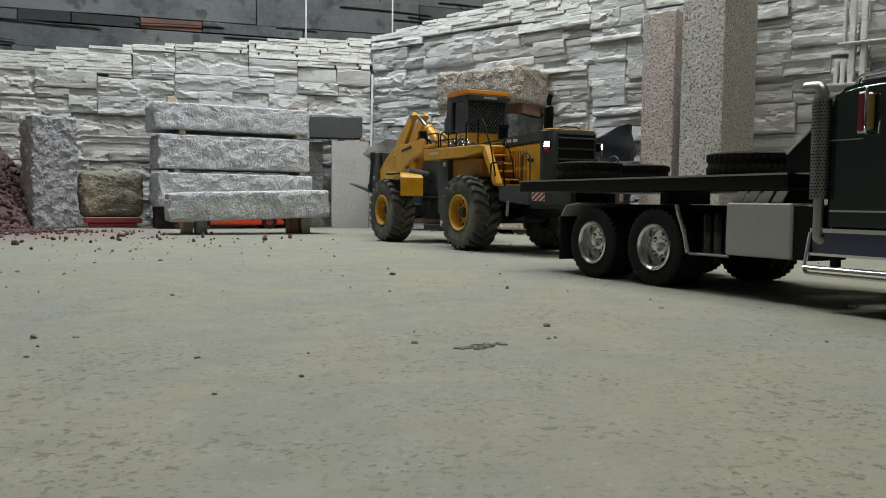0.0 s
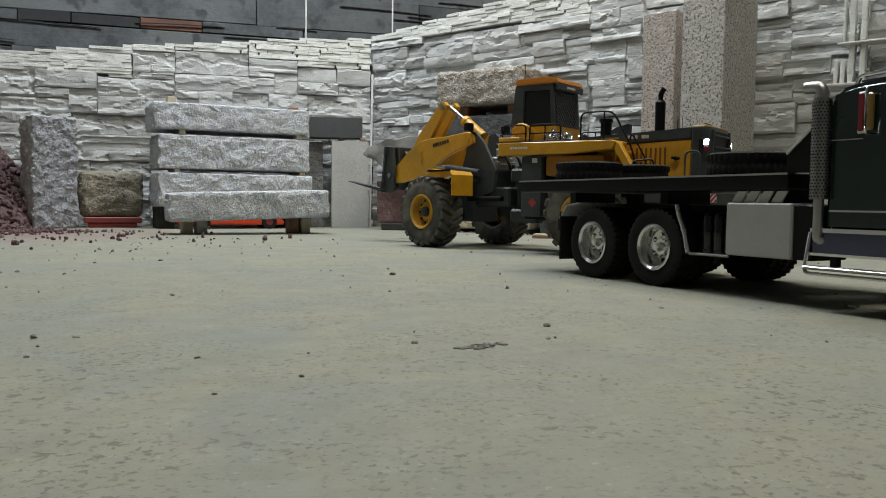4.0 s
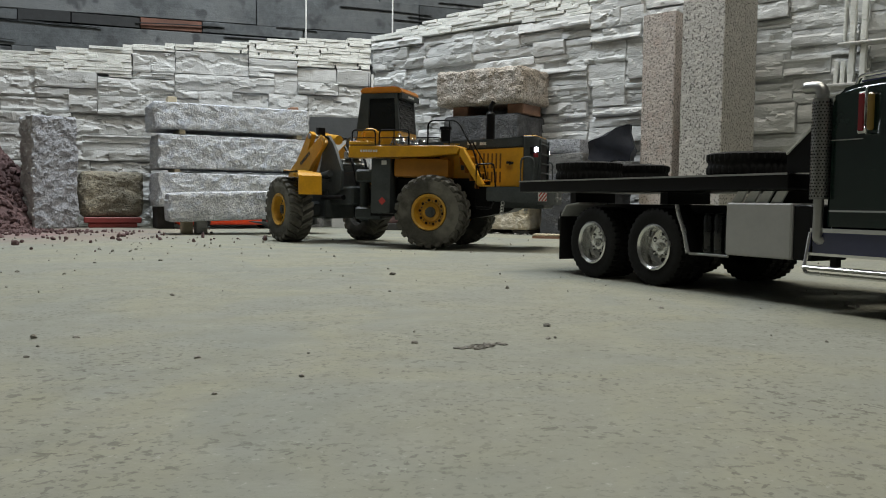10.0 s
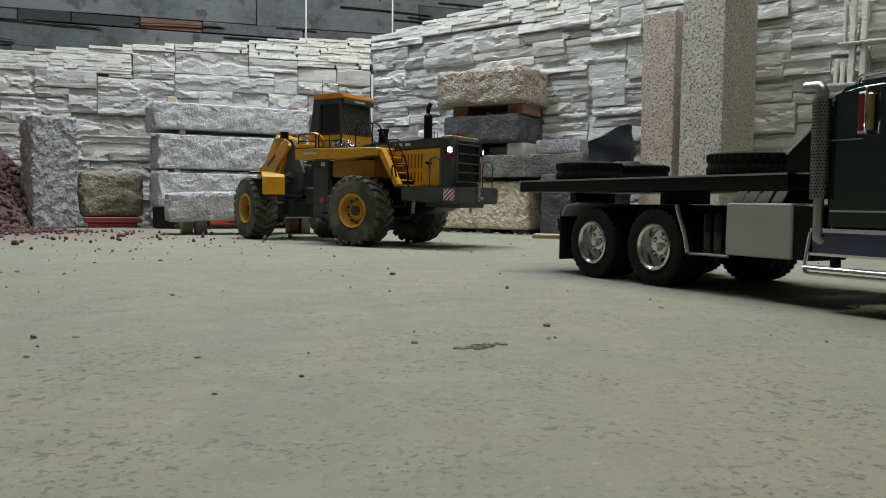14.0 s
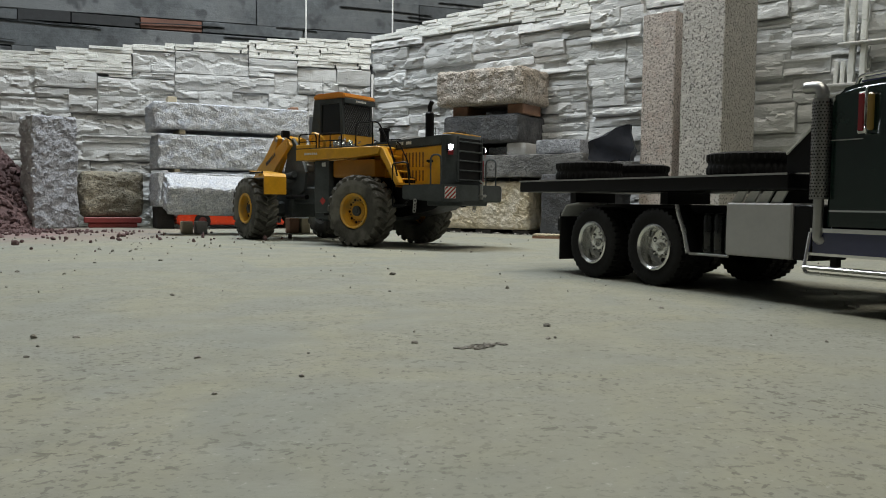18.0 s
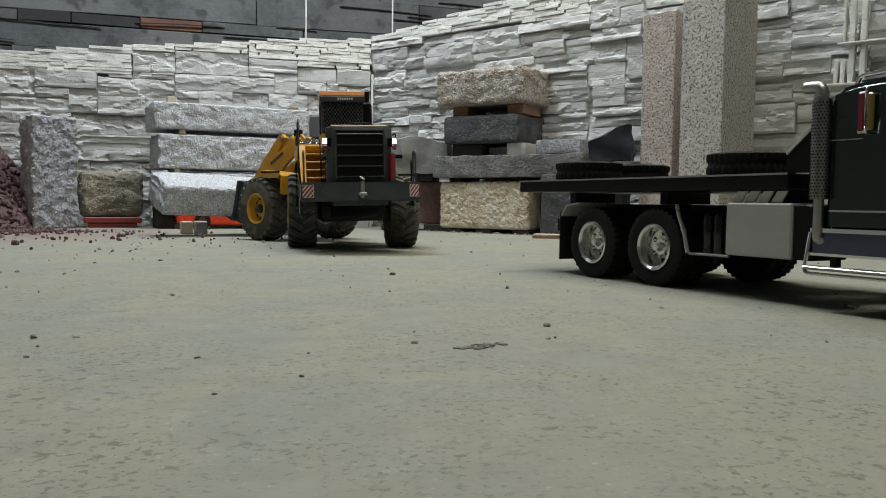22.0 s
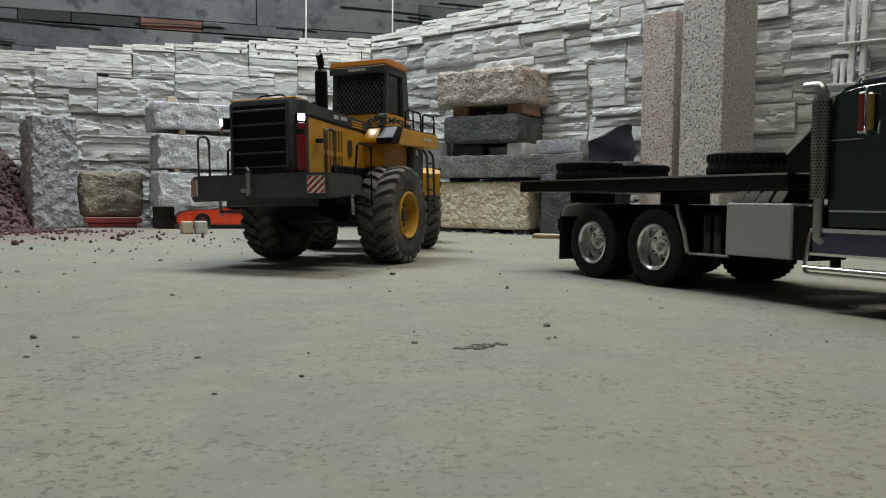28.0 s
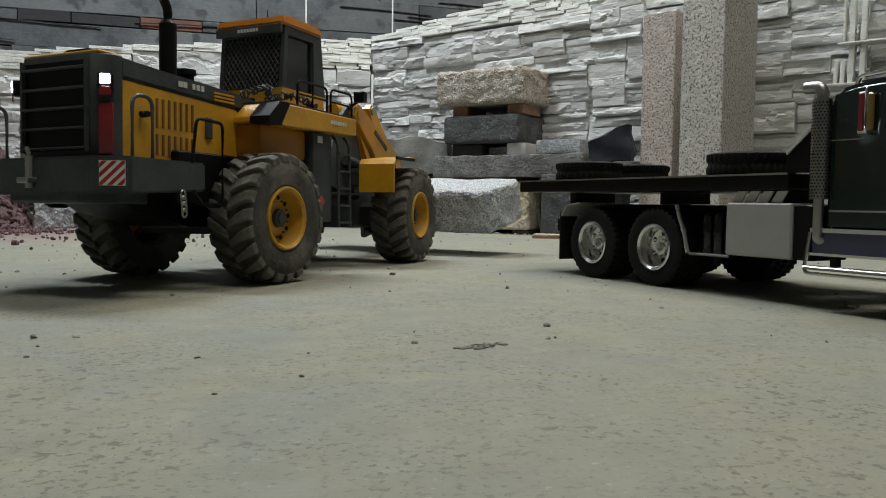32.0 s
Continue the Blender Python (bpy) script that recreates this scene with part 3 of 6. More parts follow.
stone("weathered_stone", (0.178, 0.12, 0.136), M["mossy"], (-1.075, 2.352, 0.0315), 24, "brown-grey weathered granite block on a red pallet", rough=0.006, cuts=30, rounding=0.02, seed=5, freq=30)

stone("leaning_stone", (0.10, 0.045, 0.30), M["brown_granite"], (-1.235, 2.36, 0), 35, "buff rounded stone slab standing behind a block", rough=0.006, cuts=24, rounding=0.02, seed=4, freq=24)


def pallet(m, L, D, H):
    e = thing("pallet", "small red-painted wooden pallet on the floor", "pallet", m)
    for k in range(2):
        y0 = 0.004 + k * (D - 0.033)
        part("runner", bx(0.012, L - 0.012, y0, y0 + 0.025, 0, H * 0.45, 0.002), M["redpaint"], e)
    part("top_board", bx(0, L, 0, D, H * 0.45 + 0.0005, H, 0.002), M["redpaint"], e)
    return e


pallet(pose(-1.06, 2.35, 0, 0, 0, 24), 0.16, 0.12, 0.031)

STACK = 27
sd = Vector((math.cos(radians(STACK)), math.sin(radians(STACK)), 0))
sn = Vector((-sd.y, sd.x, 0))
S0 = Vector((-0.832, 2.30, 0))
for k, (shift, z0, h, ln) in enumerate(((0.008, 0.066, 0.099, 0.462), (0.010, 0.176, 0.101, 0.452), (-0.002, 0.290, 0.078, 0.462))):
    p = S0 + sd * shift
    stone("granite_slab", (ln, 0.185, h), M["granite"], (p.x, p.y, z0), STACK, "light grey granite slab with split edges in a stack", "granite slabs",
          rough=0.0042, cuts=90, rounding=0.006, seed=20 + k, freq=34, smooth_top=True, chip=0.02)


def block(name, dims, at, turn, material, label, category="spacer", group="", bevel=0.002):
    return one(name, bx(0, dims[0], 0, dims[1], 0, dims[2], bevel), material, pose(*at, 0, 0, turn), label, category, group)


for k, (u, z0, h) in enumerate(((0.055, 0.1645, 0.012), (0.43, 0.1645, 0.012), (0.07, 0.2765, 0.014), (0.42, 0.2765, 0.014))):
    p = S0 + sd * u + sn * 0.005
    block("wood_spacer", (0.018, 0.12, h), (p.x, p.y, z0), STACK, M["wood"], "small pale wooden spacer between two slabs", group="wood spacers")
for k, (u, z0, dz, mt) in enumerate(((0.045, 0.3695, 0.022, "wood"), (0.415, 0.3695, 0.014, "brownwood"))):
    p = S0 + sd * u + sn * 0.05
    block("wood_spacer", (0.026, 0.04, dz), (p.x, p.y, z0 - 0.002), STACK, M[mt], "wooden offcut lying on the top slab")
for u in (0.012, 0.40):
    p = S0 + sd * u + sn * 0.05
    block("support_block", (0.05, 0.10, 0.064), (p.x, p.y, 0), STACK, M["blackwood"], "black timber block carrying the slab stack", group="support blocks")
# timbers on the floor under the slab that is taken away
F0 = Vector((-0.660, 1.925, 0))
FT = 25
LEAN = 1.85
fd = Vector((math.cos(radians(FT)), math.sin(radians(FT)), 0))
fn = Vector((-fd.y, fd.x, 0))
for u, w, v, mt in ((0.038, 0.026, 0.075, "wood"), (0.070, 0.027, 0.06, "concrete"), (0.312, 0.026, 0.075, "brownwood"), (0.341, 0.024, 0.065, "wood")):
    p = F0 + fd * u + fn * v
    block("floor_timber", (w, 0.05, 0.0300 + math.sin(radians(LEAN)) * u), (p.x, p.y, 0), FT, M[mt], "short squared block on the floor under a slab", "timber")

# toy car beneath the stack
CAR = S0 + sd * 0.222 + sn * 0.045
car = thing("toy_car", "bright orange-red toy sports car standing under the slabs", "toy car", pose(CAR.x, CAR.y, 0, 0, 0, STACK))
bm = bmesh.new()
plate(bm, [(-0.158, 0.012), (-0.162, 0.034), (-0.145, 0.050), (-0.11, 0.056), (-0.055, 0.058), (-0.02, 0.062), (0.03, 0.061), (0.07, 0.047), (0.13, 0.038), (0.158, 0.028), (0.160, 0.012)], -0.044, 0.044)
bmesh.ops.bevel(bm, geom=bm.edges[:], offset=0.004, segments=2, affect="EDGES")
part("body", bm, M["carorange"], car)
bm = bmesh.new()
plate(bm, [(-0.045, 0.0475), (-0.025, 0.0565), (0.026, 0.056), (0.05, 0.0475)], -0.0455, 0.0455)
part("side_window", bm, M["glass"], car)
for sx in (-0.088, 0.112):
    for sy in (-1, 1):
        bm = bmesh.new()
        lathe(bm, [(0.012, 0.0), (0.0225, 0.0), (0.0235, 0.004), (0.0235, 0.012), (0.0225, 0.014), (0.012, 0.014)], 28, True)
        w = part("wheel", bm, M["rubber_dark"], car, "", pose(sx, sy * 0.035 + (-0.014 if sy < 0 else 0), 0.0235))
        bm = bmesh.new()
        lathe(bm, [(0.0, 0.004), (0.013, 0.002), (0.013, 0.012), (0.0, 0.010)], 20)
        part("hub", bm, M["redpaint"], w)

# pedestal, dark block and the grey boards beside them
stone("pedestal", (0.12, 0.10, 0.283), M["concrete"], (-0.365, 2.60, 0), 8, "pale cast concrete pedestal with a smooth face", rough=0.0006, cuts=6, rounding=0.002, seed=7)
stone("upright_slab", (0.06, 0.03, 0.28), M["greyslab"], (-0.455, 2.615, 0), 10, "narrow grey stone slab standing on end", rough=0.001, cuts=6, rounding=0.002, seed=8)
stone("charcoal_block", (0.172, 0.09, 0.066), M["darkblock"], (-0.437, 2.595, 0.293), 9, "smooth charcoal-grey stone block on the pedestal", rough=0.0004, cuts=6, rounding=0.0015, seed=9)
for u in (0.0, 0.07):
    block("wood_spacer", (0.018, 0.06, 0.0095), (-0.345 + u, 2.62, 0.2835), 8, M["brownwood"], "thin wooden spacer on the pedestal")

# ---- pile in front of the right wall ----
PT = -33
pd = Vector((math.cos(radians(PT)), math.sin(radians(PT)), 0))
pn = Vector((-pd.y, pd.x, 0))
B0 = Vector((-0.012, 2.345, 0))


def pile(name, u, v, z, dims, material, label, seed, dt=0.0, **kw):
    p = B0 + pd * u + pn * v
    return stone(name, dims, material, (p.x, p.y, z), PT + dt, label, "", seed=seed, **kw)


for u in (0.02, 0.12, 0.24):
    p = B0 + pd * u + pn * 0.005
    block("base_board", (0.05, 0.13, 0.012), (p.x, p.y, 0), PT, M["blackwood"], "thin dark board under the beige block", "board")
pile("beige_block", 0.0, 0.0, 0.0125, (0.292, 0.15, 0.134), M["beige"], "beige sandstone block with a bush-hammered face", 31, rough=0.003, cuts=80, rounding=0.01, freq=95)
for u in (0.02, 0.22):
    p = B0 + pd * u + pn * 0.02
    block("dark_spacer", (0.04, 0.11, 0.0105), (p.x, p.y, 0.1475), PT, M["blackwood"], "flat dark spacer on the beige block", group="dark spacers")
pile("grey_slab", -0.018, -0.01, 0.1585, (0.47, 0.15, 0.062), M["greyslab"], "long dark grey stone slab with pitted face", 32, rough=0.0022, cuts=50, rounding=0.004, freq=40)
p = B0 + pd * 0.03 + pn * 0.02
block("dark_spacer", (0.10, 0.10, 0.034), (p.x, p.y, 0.2205), PT, M["blackwood"], "black timber spacer on the grey slab", group="dark spacers")
pile("wedge_stone", 0.215, 0.01, 0.2205, (0.06, 0.11, 0.034), M["concrete"], "pale grey stone wedge under a dark block", 33, rough=0.001, cuts=6, rounding=0.003)
pile("granite_offcut", 0.12, 0.06, 0.2205, (0.09, 0.07, 0.026), M["granite"], "small light grey granite offcut on the slab", 34, rough=0.002, cuts=8, rounding=0.003)
pile("granite_cube", 0.31, 0.0, 0.2205, (0.13, 0.10, 0.038), M["granite_dark"], "grey granite block with speckled face", 35, rough=0.002, cuts=10, rounding=0.004)
pile("basalt_block", 0.010, 0.0, 0.2555, (0.248, 0.165, 0.080), M["basalt"], "dark blue-grey basalt block with rounded edges", 36, rough=0.0025, cuts=40, rounding=0.01, freq=40)
for u in (0.03, 0.21):
    p = B0 + pd * u + pn * 0.02
    block("wood_spacer", (0.05, 0.11, 0.0285), (p.x, p.y, 0.335), PT, M["brownwood"], "brown wooden spacer between two blocks")
pile("rough_block", -0.012, -0.01, 0.363, (0.285, 0.18, 0.100), M["brown_granite"], "rough brown granite block on wooden spacers", 37, rough=0.004, cuts=60, rounding=0.012, freq=46)

# boulder on the red block
bm = bmesh.new()
plate(bm, [(-0.122, 0.062), (-0.105, 0.082), (-0.055, 0.104), (0.0, 0.112), (0.09, 0.104), (0.135, 0.092), (0.142, 0.03), (0.12, 0.004), (0.02, 0.0), (-0.03, 0.004), (-0.075, 0.03), (-0.11, 0.052)], -0.055, 0.055)
bmesh.ops.triangulate(bm, faces=bm.faces[:])
bmesh.ops.subdivide_edges(bm, edges=bm.edges[:], cuts=5, use_grid_fill=True)
for v in bm.verts:
    v.co += noise.noise_vector(v.co * 16) * 0.009 + noise.noise_vector(v.co * 55) * 0.003
    v.co.z = max(v.co.z, 0.001)
one("grey_boulder", bm, M["weathered"], pose(-0.115, 2.47, 0.171, 0, 0, -10), "pointed weathered grey rock lying on dark timbers", "stone", angle=25)
block("dark_spacer", (0.11, 0.09, 0.022), (-0.14, 2.44, 0.15), -12, M["blackwood"], "black timber under the boulder", group="dark spacers")
stone("red_block", (0.205, 0.11, 0.128), M["redstone"], (-0.205, 2.455, 0.0215), -6, "dark red porphyry block on black timbers", rough=0.003, cuts=14, rounding=0.005, seed=42)
for u in (0.0, 0.13):
    block("floor_timber", (0.07, 0.12, 0.021), (-0.19 + u, 2.44 - 0.1 * u, 0), -6, M["blackwood"], "short black timber on the floor", "timber")

# grey block and slate behind the truck
stone("grey_block", (0.20, 0.13, 0.165), M["basalt"], (0.256, 2.112, 0), PT - 4, "dark grey stone block with a chipped edge", rough=0.005, cuts=14, rounding=0.008, seed=45, freq=22)
bm = bmesh.new()
plate(bm, [(-0.05, 0), (0.052, 0), (0.060, 0.03), (0.046, 0.092), (0.038, 0.094), (-0.03, 0.060), (-0.052, 0.052)], -0.03, 0.03)
bmesh.ops.triangulate(bm, faces=[f for f in bm.faces if len(f.verts) > 4])
bmesh.ops.subdivide_edges(bm, edges=bm.edges[:], cuts=2, use_grid_fill=True)
for v in bm.verts:
    v.co += noise.noise_vector(v.co * 26) * 0.010 + noise.noise_vector(v.co * 70) * 0.003
    v.co.y *= 1 - v.co.z * 4
one("slate_piece", bm, M["slate"], pose(0.425, 2.045, 0.195, 0, 0, -20), "broken piece of dark blue slate on a block", "stone", angle=20)
stone("grey_slab", (0.15, 0.12, 0.029), M["greyslab"], (0.345, 2.075, 0.1655), PT - 4, "flat grey stone slab under the slate", rough=0.002, cuts=8, rounding=0.003, seed=46)

# tall pillars
stone("granite_pillar", (0.086, 0.085, 0.555), M["pink_granite"], (0.490, 2.005, 0), -42, "tall sawn pink-grey granite pillar", "granite pillars", rough=0.0008, cuts=14, rounding=0.002, seed=51)
stone("granite_pillar", (0.105, 0.15, 0.60), M["pale_granite"], (0.546, 1.865, 0), -48, "tall sawn pale speckled granite pillar", "granite pillars", rough=0.0008, cuts=14, rounding=0.002, seed=52)

# thin panels standing on edge against the right wall
for k, (u, z0, h, w) in enumerate(((1.515, 0.455, 0.09, 0.006), (1.530, 0.45, 0.105, 0.012), (1.553, 0.452, 0.12, 0.012), (1.50, 0.36, 0.05, 0.009), (1.514, 0.36, 0.05, 0.010), (1.530, 0.36, 0.088, 0.012), (1.553, 0.36, 0.09, 0.012))):
    one("edge_panel", rock(w, 0.03, h, rough=0.0012, cuts=8, rounding=0.002, seed=60 + k), M["strip"], right_m @ pose(u, -0.048, z0, 0, 1.5, 4), "pale stone panel standing on edge by the wall", "stone panel", "edge panels")
one("wall_shelf", bx(0, 0.12, -0.05, 0, 0, 0.008, 0.002), M["backing"], right_m @ pose(1.485, -0.032, 0.3515), "dark stone ledge on the wall", "ledge")
one("wall_shelf", bx(0, 0.1, -0.04, 0, 0, 0.006, 0.002), M["backing"], right_m @ pose(1.505, -0.032, 0.4435), "dark stone ledge on the wall", "ledge")

# thin white rods against the plank wall and a joint strip in the corner
for x, y, z0, z1 in ((-0.50, 2.90, 0.60, 1.2), (-0.19, 2.90, 0.62, 1.2)):
    bm = bmesh.new()
    rod(bm, (x, y, 0), (x, y, z1), 0.0028, 8)
    one("white_rod", bm, M["white"], pose(0, 0, 0), "thin white rod standing behind the stone wall", "rod", "white rods")
bm = bmesh.new()
rod(bm, (CORNER.x - 0.004, CORNER.y - 0.042, 0.0), (CORNER.x + 0.002, CORNER.y - 0.045, 0.52), 0.004, 8)
one("corner_strip", bm, M["white"], pose(0, 0, 0), "thin pale joint rod in the wall's corner", "trim")

# chipboard on the floor
e = thing("small_pallet", "small pale slatted wooden pallet on the floor", "pallet", pose(0.222, 1.985, 0, 0, 0, -18))
for k in range(6):
    part("slat", bx(0.001 + k * 0.0135, 0.0115 + k * 0.0135, 0, 0.05, 0.006, 0.011, 0.001), M["wood"], e)
for y0 in (0.0, 0.04):
    part("runner", bx(0, 0.079, y0, y0 + 0.01, 0, 0.0058), M["brownwood"], e)

# ---- loose stones ----
def chips(name, places, material, label, category):
    bm = bmesh.new()
    rq = random.Random(name)
    for x, y, z, s in places:
        r = bmesh.ops.create_icosphere(bm, subdivisions=1, radius=1.0)
        m = Matrix.Translation((x, y, z + s * 0.38)) @ Euler((rq.random() * 6, rq.random() * 6, rq.random() * 6)).to_matrix().to_4x4()
        sc = Vector((s * rq.uniform(0.6, 1.25), s * rq.uniform(0.5, 1.0), s * rq.uniform(0.4, 0.8)))
        for v in r["verts"]:
            v.co = Vector([c * k * rq.uniform(0.65, 1.2) for c, k in zip(v.co, sc)])
        bmesh.ops.transform(bm, matrix=m, verts=r["verts"])
    return one(name, bm, material, pose(0, 0, 0), label, category, kind="stuff", smooth=False)


rg = random.Random(3)


def heap(x, y):
    a = (x + 1.53) / 0.42
    b = (y - 2.36) / 0.36
    return max(0.0, 0.43 * (1 - math.sqrt(a * a + b * b)))


bm = bmesh.new()
n = 40
vs = [[bm.verts.new((-1.95 + i * 0.9 / n, 1.98 + j * 0.42 / n, heap(-1.95 + i * 0.9 / n, 1.98 + j * 0.42 / n) - 0.006 + noise.noise(Vector((i * 0.7, j * 0.7, 0))) * 0.006)) for i in range(n + 1)] for j in range(n + 1)]
for j in range(n):
    for i in range(n):
        bm.faces.new((vs[j][i], vs[j][i + 1], vs[j + 1][i + 1], vs[j + 1][i]))
one("gravel_heap", bm, M["redstone"], pose(0, 0, 0), "heap of dark red crushed stone against the wall", "gravel heap", kind="stuff")
pl = []
while len(pl) < 1500:
    x, y = rg.uniform(-1.6, -1.05), rg.uniform(1.98, 2.45)
    h = heap(x, y)
    if h > 0 and y < 2.46 + (x + 1.39) * 0.26:
        pl.append((x, y, h - 0.003, rg.uniform(0.005, 0.017)))
for k in range(900):
    x, y = -1.20 + rg.gauss(0, 0.17), 2.12 - abs(rg.gauss(0, 0.14))
    pl.append((x, y, 0, rg.uniform(0.002, 0.007)))
for k in range(70):
    pl.append((rg.gauss(-0.78, 0.2), rg.gauss(1.72, 0.2), 0, rg.choice((0.002, 0.003, 0.004, 0.006, 0.009))))
chips("red_gravel", pl, M["redstone"], "scattered dark red crushed stone chips", "gravel")

pl = []
for k in range(170):
    y = 0.35 + rg.random() ** 0.6 * 1.9
    pl.append((rg.uniform(-0.55, 0.5) * y * 1.1, y, 0, rg.choice((0.0012, 0.0016, 0.002, 0.003))))
for k in range(45):
    pl.append((rg.gauss(-0.62, 0.2), rg.gauss(1.55, 0.24), 0, rg.uniform(0.0016, 0.0045)))
for k in range(60):
    p = B0 + pd * rg.uniform(-0.05, 0.35) - pn * abs(rg.gauss(0.0, 0.012))
    pl.append((p.x, p.y, 0, rg.uniform(0.002, 0.005)))
chips("floor_chips", pl, M["gravel"], "small stone chips and grit scattered on the concrete", "grit")
CHIPS = [(-0.06, 0.953, 62), (0.075, 0.567, 44), (0.069, 0.515, 30), (-0.017, 0.493, 33), (0.049, 1.401, 60), (0.186, 0.674, 30), (0.273, 0.681, 22), (-0.07, 0.395, 26), (-0.103, 0.357, 20),
         (-0.136, 0.439, 24), (-0.231, 0.499, 28), (-0.229, 0.435, 22), (-0.247, 0.726, 32), (-0.239, 0.467, 20), (-0.501, 0.935, 44), (-0.401, 1.13, 60), (-0.648, 1.775, 90), (-0.531, 1.375, 55)]
CHIPS += [(-0.436, 0.914, 34), (-0.472, 1.078, 45), (-0.286, 1.137, 28), (-0.052, 0.778, 26), (-0.121, 0.931, 22), (0.071, 0.624, 14), (0.135, 0.607, 15), (-0.077, 0.456, 14), (0.044, 0.581, 12), (0.14, 0.741, 14), (0.133, 1.881, 40), (0.089, 1.694, 40)]
for x, y, s in CHIPS:
    s = s * 0.000062
    bm = bmesh.new()
    bmesh.ops.create_icosphere(bm, subdivisions=2, radius=1.0)
    rk = random.Random(int(x * 9000 + y * 700))
    ax_, ay_, az_ = rk.uniform(0.9, 1.5), rk.uniform(0.7, 1.1), rk.uniform(0.45, 0.75)
    for v in bm.verts:
        q = v.co.copy()
        v.co = Vector((q.x * ax_, q.y * ay_, q.z * az_)) * (1 + 0.55 * noise.noise(q * 1.3 + Vector((x * 40, y * 40, 0))) + 0.2 * noise.noise(q * 4 + Vector((y * 30, 0, 0)))) * s
        v.co.z = max(v.co.z, -az_ * s * 0.35) + az_ * s * 0.35
    one("stone_chip", bm, M["gravel"], pose(x, y, 0.0, 0, 0, x * 900), "dark angular stone chip on the concrete floor", "stone chip", "stone chips", smooth=False)
bm = bmesh.new()
rd_ = random.Random(17)
for k in range(120):
    u = rd_.uniform(-1, 1)
    r = bmesh.ops.create_icosphere(bm, subdivisions=1, radius=1.0)
    q = Matrix.Translation((u * 0.017, 0.004 * math.sin(u * 2.2) + rd_.gauss(0, 0.0034) * (1.2 - abs(u)), 0.0003))
    sc = Vector((rd_.uniform(0.0008, 0.0024), rd_.uniform(0.0006, 0.0014), rd_.uniform(0.0003, 0.0011)))
    for v in r["verts"]:
        v.co = Vector([c * f_ * rd_.uniform(0.6, 1.2) for c, f_ in zip(v.co, sc)])
    bmesh.ops.transform(bm, matrix=q, verts=r["verts"])
one("dirt_crust", bm, M["gravel"], pose(0.024, 0.484, 0, 0, 0, 12), "thin crumbled crust of dirt on the floor", "dirt", smooth=False)

# ---- truck ----
TH = -61.4
TRUCK = pose(0.259, 0.993, 0, 0, 0, TH)
truck = thing("flatbed_truck", "model flatbed truck with dark green cab and black deck", "truck", TRUCK)
W = 0.094


def truck_tyre():
    bm = bmesh.new()
    n = 108
    prof = [(0.024, -0.0095), (0.034, -0.0115), (0.039, -0.0108), (0.0414, -0.0095), (0.0416, -0.004), (0.0402, -0.001), (0.0402, 0.001), (0.0416, 0.004), (0.0414, 0.0095), (0.039, 0.0108), (0.034, 0.0115), (0.024, 0.0095)]
    rings = []
    for k in range(n):
        c, s = math.cos(k * math.tau / n), math.sin(k * math.tau / n)
        ring = []
        for i, (r, y) in enumerate(prof):
            if i in (3, 4, 7, 8):
                r += 0.0006 if (k + (1 if i > 5 else 0)) % 3 else -0.0016
            ring.append(bm.verts.new((r * c, y, r * s)))
        rings.append(ring)
    m = len(prof)
    for k in range(n):
        a, c = rings[k], rings[(k + 1) % n]
        for i in range(m):
            j = (i + 1) % m
            bm.faces.new((a[i], a[j], c[j], c[i]))
    bmesh.ops.recalc_face_normals(bm, faces=bm.faces[:])
    return bm


def truck_wheel(name, x, y, r_side, dual):
    w = new(name)
    w.parent = truck
    w.matrix_basis = pose(x, y, 0.0422, 0, 0, 0)
    part("tyre", truck_tyre(), M["rubber_dark"], w, "black ribbed rubber tyre")
    s = r_side
    if dual:
        part("tyre", truck_tyre(), M["rubber_dark"], w, "black ribbed rubber tyre", pose(0, -s * 0.024, 0))
    bm = bmesh.new()
    lathe(bm, [(0.0203, -s * 0.001), (0.0212, s * 0.0102), (0.0235, s * 0.0122), (0.0252, s * 0.0112), (0.025, s * 0.006)], 40)
    part("rim", bm, M["alloy"], w, "bright alloy outer rim")
    bm = bmesh.new()
    lathe(bm, [(0.0, s * 0.001), (0.0085, s * 0.001), (0.0100, -s * 0.004), (0.0190, -s * 0.004), (0.0203, -s * 0.001)], 40)
    part("dish", bm, M["alloy"], w, "dull steel wheel dish with round holes")
    bm = bmesh.new()
    rod(bm, (0, -s * 0.002, 0), (0, s * 0.008, 0), 0.0055, 14, 0.004)
    for k in range(8):
        a = k * math.tau / 8
        rod(bm, (0.0105 * math.cos(a), -s * 0.002, 0.0105 * math.sin(a)), (0.0105 * math.cos(a), s * 0.0022, 0.0105 * math.sin(a)), 0.0011, 6)
    part("hub", bm, M["alloy"], w)
    bm = bmesh.new()
    for k in range(6):
        a = (k + 0.5) * math.tau / 6
        rod(bm, (0.0146 * math.cos(a), -s * 0.006, 0.0146 * math.sin(a)), (0.0146 * math.cos(a), -s * 0.0037, 0.0146 * math.sin(a)), 0.0029, 14)
    part("rim_hole", bm, M["black"], w)
    return w


for x in (0.0, 0.103):
    for s in (-1, 1):
        truck_wheel("wheel", x, s * (W - 0.0115), s, True)
for s in (-1, 1):
    truck_wheel("wheel", 0.455, s * (W - 0.0135), s, False)
for s in (-1, 1):
    part("frame_rail", bx(-0.13, 0.52, s * 0.03 - 0.004, s * 0.03 + 0.004, 0.062, 0.088, 0.001), M["black"], truck)
